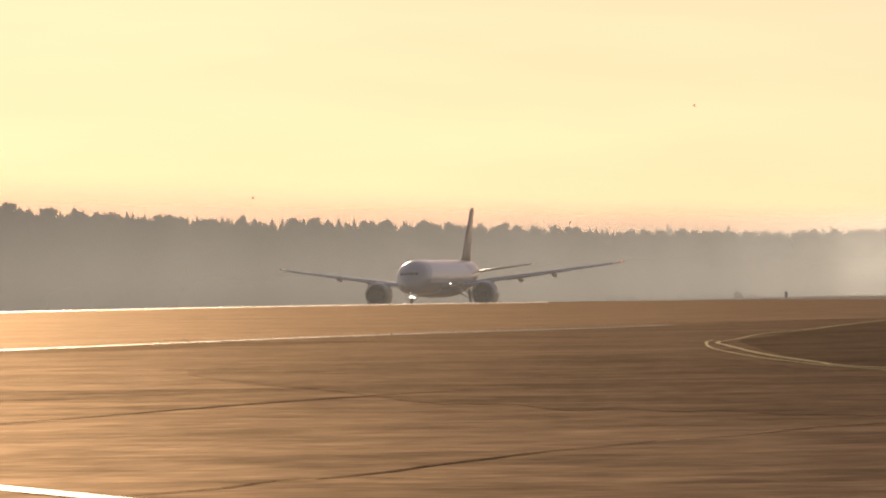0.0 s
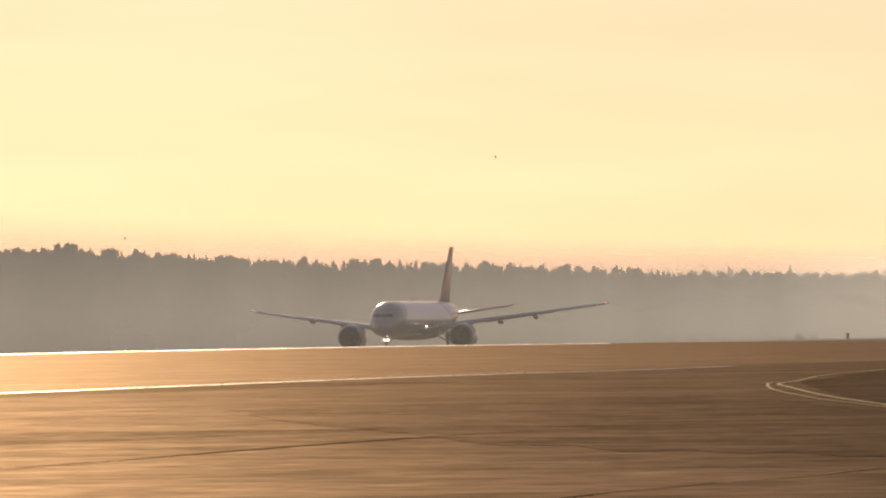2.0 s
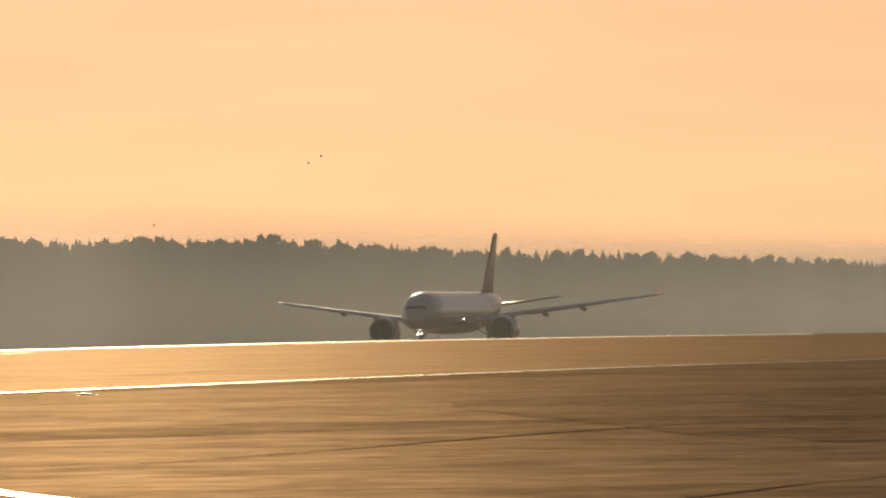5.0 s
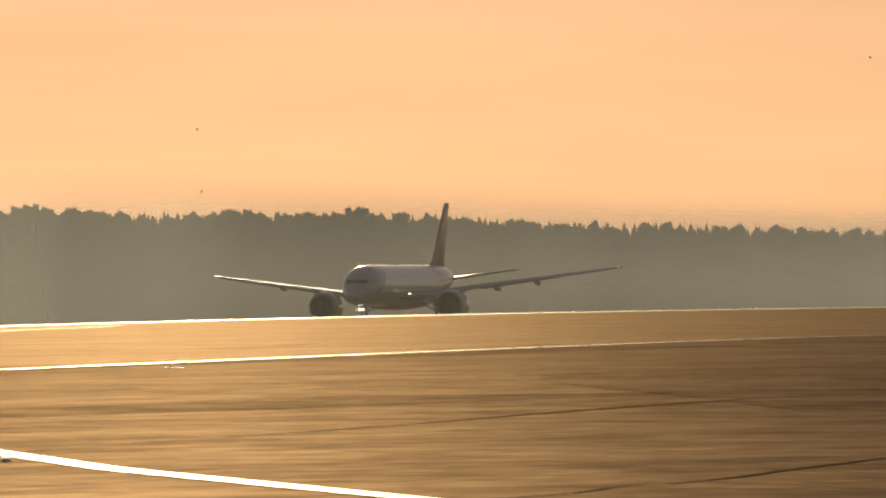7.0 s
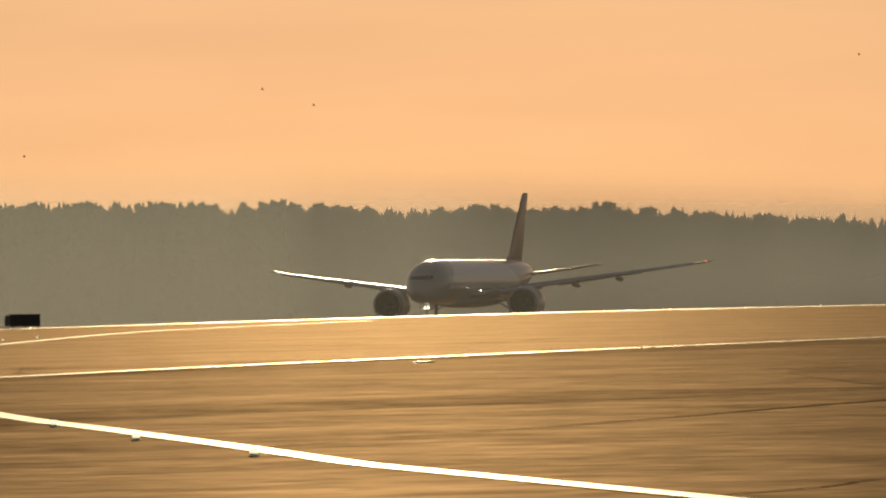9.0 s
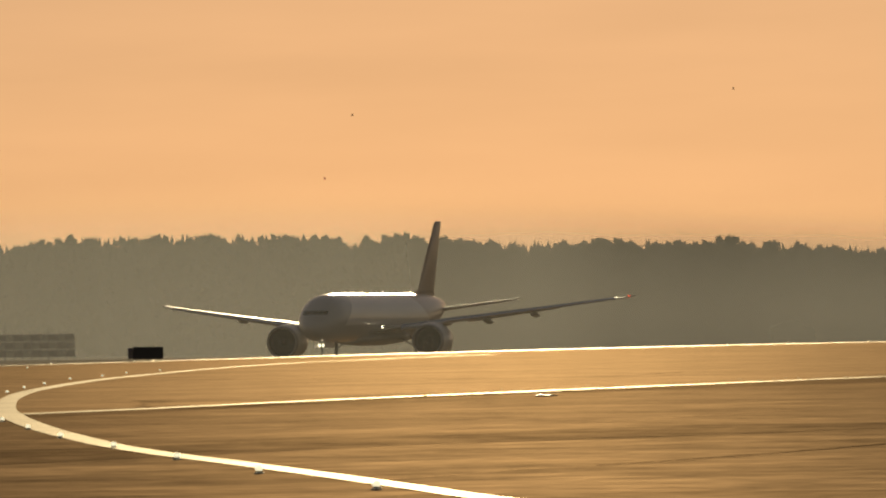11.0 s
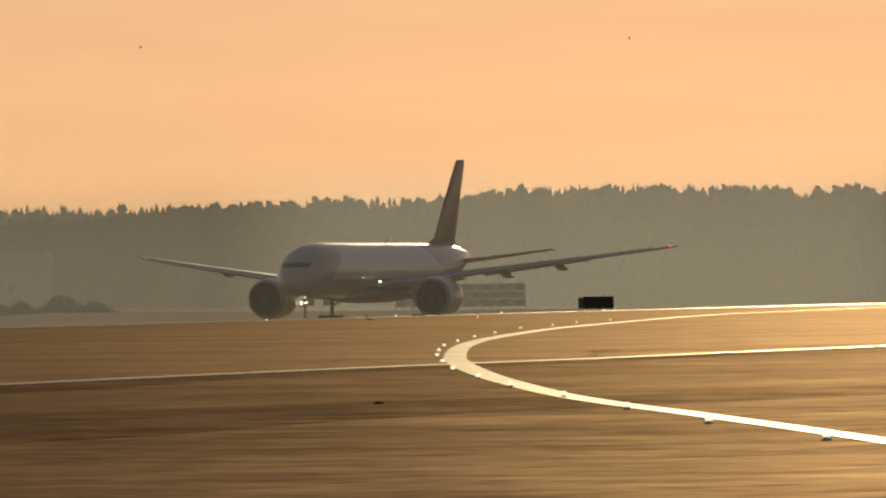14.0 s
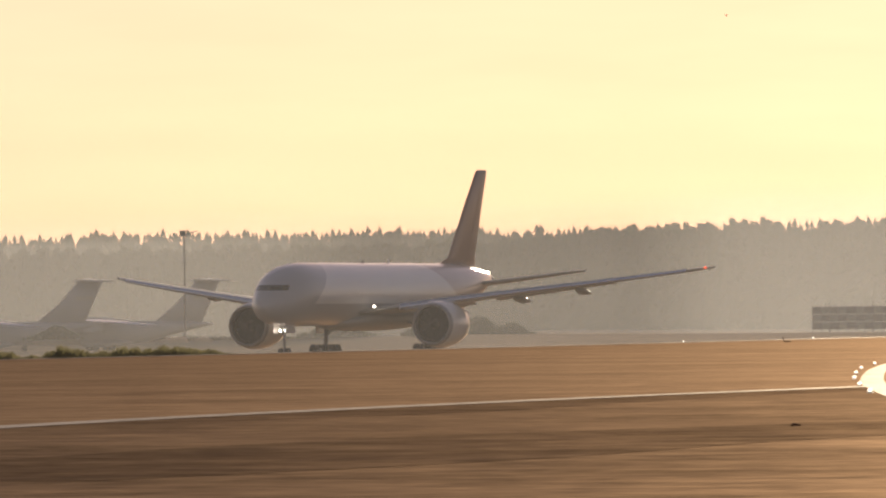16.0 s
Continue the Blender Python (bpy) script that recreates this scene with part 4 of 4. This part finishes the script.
# ---- parked jets, mast and buildings in the haze ----
def build_parked_jet(a, r, turn):
    jet = tagged(new("parked_jet"), "grey parked cargo jet with a tall swept T-tail standing in haze", "aircraft", "parked jets")
    jet.matrix_basis = facing(a, r, -3.0, turn) @ pose(0, 0, 0, 0, 0, 180)
    hull = [(0, 0.2, 3.2, 2.6), (1.2, 1.2, 4.5, 1.9), (3, 1.9, 5.4, 1.5), (6, 2.35, 6.0, 1.2), (9, 2.4, 6.1, 1.2), (27, 2.4, 6.1, 1.2), (31, 2.3, 6.1, 1.6), (36, 1.9, 6.05, 2.8), (41, 1.25, 5.9, 4.1), (45, 0.5, 5.6, 5.0), (46, 0.15, 5.4, 5.2)]
    part("fuselage", loft([ring(*h, 20) for h in hull]), PARKED, jet, "grey fuselage", True)
    part("fin", loft([airfoil(33.0, 10.5, 0.6, 5.6, 0, vertical=True), airfoil(38.0, 7.3, 0.5, 9.6, 0, vertical=True), airfoil(42.2, 5.2, 0.4, 14.2, 0, vertical=True)]), PARKED, jet, "", True)
    part("fin_stripe", box(-45.4, -41.6, -0.27, 0.27, 10.5, 11.1, 0.02), GREY, jet, "grey stripe across the fin")
    part("fin_bullet", moved(turned([(-3.2, 0.05), (-1.5, 0.35), (1.5, 0.38), (3.6, 0.05)], 10), pose(-44.6, 0, 14.3)), PARKED, jet, "", True)
    part("wing_fairing", loft([ring(13, 0.6, 6.3, 5.9, 12), ring(16, 2.0, 6.9, 5.5, 12), ring(23, 2.0, 6.9, 5.5, 12), ring(28, 0.6, 6.3, 5.9, 12)]), PARKED, jet, "", True)
    for s in (1, -1):
        part("tailplane", loft([airfoil(42.4, 5.0, 0.8, 14.5, s * 0.1), airfoil(45.6, 2.4, 0.4, 14.1, s * 8.7)]), PARKED, jet, "", True)
        # Polished metal stands in for the wing's sunlit upper side.
        part("wing", loft([airfoil(15.0, 9.2, 1.0, 6.3, s * 1.5), airfoil(19.2, 6.2, 0.6, 5.9, s * 11), airfoil(25.0, 2.8, 0.25, 5.1, s * 25)]), BARE, jet, "wing in mirror metal to imitate its sunlit brightness", True)
        for y, x in ((6.4, 12.5), (10.8, 14.8)):
            pod = part("engine", moved(turned([(0, 0.72), (0.15, 0.84), (1.6, 0.92), (3.4, 0.8), (5.0, 0.5), (4.9, 0.42), (0.4, 0.66)], 18), pose(-x, s * y, 4.3, 0, 0, 180)), PARKED, jet, "engine pod under the wing", True)
            part("pylon", box(-x - 4.5, -x - 1.2, s * y - 0.12, s * y + 0.12, 4.9, 6.0, 0.03), PARKED, pod)
        part("gear_fairing", loft([ring(17, 0.3, 1.9, 1.4, 10), ring(19, 1.2, 2.2, 0.7, 10), ring(25, 1.2, 2.2, 0.7, 10), ring(28, 0.3, 1.9, 1.4, 10)]), PARKED, jet, "", True, at=pose(0, s * 2.1, 0))
        for x in (20.0, 23.6):
            leg = part("main_gear", rod((-x, s * 2.3, 0.6), (-x, s * 2.3, 1.5), 0.15), GEAR, jet)
            for dy in (-0.4, 0.4):
                wheel(leg, -x, s * 2.3 + dy, 0.65, 0.65, 0.4)
    nose = part("nose_gear", rod((-5.5, 0, 0.5), (-5.5, 0, 1.6), 0.12), GEAR, jet)
    for s in (1, -1):
        wheel(nose, -5.5, s * 0.3, 0.55, 0.55, 0.3)


def parked_at(tail_az, r, turn):
    """Sets the nose so that the tail's top stands on tail_az."""
    ang = radians(tail_az + turn + 180)
    p = polar(tail_az, r) + Vector((math.cos(ang), math.sin(ang), 0)) * 44.8
    build_parked_jet(math.degrees(math.atan2(-p.x, p.y)), math.hypot(p.x, p.y), turn + tail_az - math.degrees(math.atan2(-p.x, p.y)))


parked_at(8.15, 1990, 16)
parked_at(7.463, 2020, 16)


def build_mast(a, r, h, say):
    mast = tagged(new("light_mast"), say, "mast")
    mast.matrix_basis = facing(a, r, 0)
    part("pole", rod((0, 0, 0), (0, 0, h - 0.6), 0.2, 0.12, 10), DARK, mast)
    part("platform", box(-1.0, 0.6, -0.5, 0.5, h - 1.0, h - 0.75, 0.03), DARK, mast)
    part("cabin", box(-0.9, 0.3, -0.4, 0.4, h - 0.75, h + 0.2, 0.08), SIGN, mast)
    part("arm", rod((0.3, 0, h - 0.6), (2.5, 0, h + 0.1), 0.16, 0.10), DARK, mast)
    for z in (h * 0.45, h * 0.7):
        part("step", box(-0.8, 0.8, -0.3, 0.3, z, z + 0.15, 0.02), DARK, mast)


build_mast(7.597, 1900, 20.4, "tall dark mast with a small head and arm")
build_mast(4.56, 1950, 21.3, "tall thin dark mast before the woods")


def build_shed(a, r, w, d, h, windows, say):
    shed = tagged(new("airfield_building"), say, "building")
    shed.matrix_basis = facing(a, r, 0)
    part("wall", box(-w / 2, w / 2, 0, d, -0.2, h - 0.4, 0.03), PLASTER, shed)
    part("roof", box(-w / 2 - 0.4, w / 2 + 0.4, -0.4, d + 0.4, h - 0.4, h, 0.05), ROOFING, shed, "flat dark roof")
    for x, z, ww, hh, lit in windows:
        win = part("window", box(x - ww / 2, x + ww / 2, -0.05, 0.02, z, z + hh, 0.01), GLASS if not lit else WINDOW_GLOW, shed)
        part("frame", joined(box(x - ww / 2 - 0.1, x + ww / 2 + 0.1, -0.08, 0.0, z - 0.1, z, 0.01), box(x - ww / 2 - 0.1, x + ww / 2 + 0.1, -0.08, 0.0, z + hh, z + hh + 0.1, 0.01)), ROOFING, win)


build_shed(6.33, 2190, 31, 14, 13.4, [(-14.4 + i * 1.5, 11.7, 0.8, 1.1, i in (0, 2, 3)) for i in range(4)] + [(-3 + 3 * i, 4, 1.2, 1.4, False) for i in range(4)], "pale flat-roofed airfield building, a few windows glowing as reflected sunlight")
def build_blast_fence(a, r, columns, rows, wide, high):
    """A long screen of dark and pale panels in a chequer, on posts, with thin poles standing over it."""
    screen = tagged(new("blast_fence"), "long low chequered blast screen of dark and pale panels", "screen")
    p = polar(a, r)
    screen.matrix_basis = facing(a, r, ground(p.x, p.y), 4)
    meshes = [as_mesh("panel", *box(-wide / 2 + 0.04, wide / 2 - 0.04, -0.05, 0.05, 0.04, high - 0.04, 0.02), [m]) for m in (DARK_PANEL, PALE_PANEL)]
    for i in range(columns):
        for k in range(rows):
            ob = new("panel", meshes[(i + k) % 2])
            ob.parent = screen
            ob.matrix_basis = pose((i + 0.5 - columns / 2) * wide, 0.5 * k, 0.5 + k * high, 6, 0, 0)
    for i in range(columns + 1):
        x = (i - columns / 2) * wide
        part("post", rod((x, 0.1, -0.2), (x, 0.5 * rows + 0.2, 0.5 + rows * high), 0.08, 0.07, 6), DARK, screen)
    for i, h in ((2, 1.0), (columns // 2, 1.7), (columns - 3, 1.2)):
        x = (i - columns / 2) * wide
        part("pole", rod((x, 0.5 * rows + 0.2, 0), (x, 0.5 * rows + 0.2, 0.5 + rows * high + h), 0.09, 0.06, 6), DARK, screen)


build_blast_fence(3.53, 1632, 15, 3, 1.45, 1.3)


def build_bush(a, r, w, h, seed):
    rng = random.Random(seed)
    bush = tagged(new("bush"), "low rounded bush standing in hazy grass", "bush", "bushes by the runway")
    bush.matrix_basis = facing(a, r, 0)
    verts, faces = [], []
    for _ in range(620):
        x, y = rng.gauss(0, w * 0.24), rng.gauss(0, w * 0.16)
        z = h * rng.random() ** 0.7 * math.exp(-(x / (w * 0.42)) ** 2)
        q, s, k = Euler((rng.uniform(0, 6), rng.uniform(0, 6), rng.uniform(0, 6))).to_matrix(), rng.uniform(0.2, 0.5), len(verts)
        verts += [tuple(Vector((x, y, max(z, 0.1))) + q @ Vector(v) * s) for v in ((-1, -.6, 0), (.8, -1, .2), (1.1, .7, 0), (-.5, 1, -.2))]
        faces.append((k, k + 1, k + 2, k + 3))
    part("foliage", (verts, faces), LEAVES, bush)
    part("stems", joined(*[rod((0, 0, -0.1), (rng.gauss(0, w * 0.2), rng.gauss(0, 0.3), h * 0.5), 0.06, 0.02, 5) for _ in range(6)]), BARK, bush)


for i, (a, r, w, h) in enumerate([(6.71, 1780, 10, 2.5), (6.24, 1780, 4.1, 1.4), (6.11, 1780, 5.3, 1.9), (5.87, 1780, 8.2, 3.1), (5.68, 1780, 6, 1.8), (8.35, 1750, 7, 2.1)]):
    build_bush(a, r, w, h, 40 + i)


# ---- birds ----
def build_bird():
    bird = tagged(new("bird"), "small dark bird flying over the airfield", "bird", "birds in flight")
    part("body", turned([(-0.12, 0.008), (-0.06, 0.035), (0.04, 0.04), (0.09, 0.025), (0.13, 0.004)], 8), SIGN, bird, "", True)
    for s in (1, -1):
        part("bird_wing", ([(0.07, s * 0.03, 0.02), (0.09, s * 0.22, 0.10), (-0.03, s * 0.38, 0.07), (-0.07, s * 0.2, 0.08), (-0.07, s * 0.03, 0.01), (0.0, s * 0.2, 0.07)], [(0, 1, 5), (1, 2, 5), (2, 3, 5), (3, 4, 5), (4, 0, 5)]), SIGN, bird)
    return bird


FLIGHTS = [
    [(0, -4.75, 1.057), (1.5, -3.60, 1.033), (3.5, -2.10, 1.003), (7, 0.24, 1.022), (8, 0.69, 1.074), (11, 1.50, 1.294), (12.5, 2.0, 1.375), (16, 3.2, 1.6)],
    [(0, -2.15, 0.555), (1.5, -1.34, 0.569), (3.5, -0.26, 0.596), (7, 0.22, 0.657), (8, 0.67, 0.769), (9.5, 1.7, 1.6), (11, 3.2, 2.8), (16, 9, 6)],
    [(0, -7.5, 1.3), (8, -2.99, 1.388), (11, -0.74, 1.415), (12, -0.22, 1.458), (12.5, -0.02, 1.479), (16, 1.4, 1.6)],
    [(0, 7.4, 0.75), (12, 1.15, 0.952), (12.5, 0.89, 0.967), (16, -1.0, 1.05)],
    [(0, 11, 0.9), (14.5, 5.23, 1.476), (15, 5.03, 1.523), (15.5, 4.69, 1.639), (16, 4.4, 1.75)],
    [(0, -4.01, 0.382), (3.5, -1.80, 0.491), (6, -0.3, 1.5), (8, 1.2, 2.6), (16, 8, 6)]]
birds = [build_bird()]
birds += [copy_thing(birds[0], Matrix.Identity(4)) for _ in FLIGHTS[1:]]


# ---- motion of things ----
def motions():
    aft, left = Vector((math.sin(radians(PSI)), math.cos(radians(PSI)), 0)), Vector((math.cos(radians(PSI)), -math.sin(radians(PSI)), 0))
    walk(airliner, [(t, Matrix.Translation(aft * way - left * OFF - Vector((0, 0, SUNK))) @ pose(0, 0, 0, 0, 0, -90 - PSI)) for t, turn, tilt, roll, way in PATH])
    for bird, rows in zip(birds, FLIGHTS):
        side = 90 if rows[1][1] > rows[0][1] else -90
        walk(bird, [(t, Matrix.Translation(polar(a, 950, EYE + 950 * math.tan(radians(e)))) @ pose(0, 0, 0, 15, 0, side + a + 90)) for t, a, e in rows])


motions()
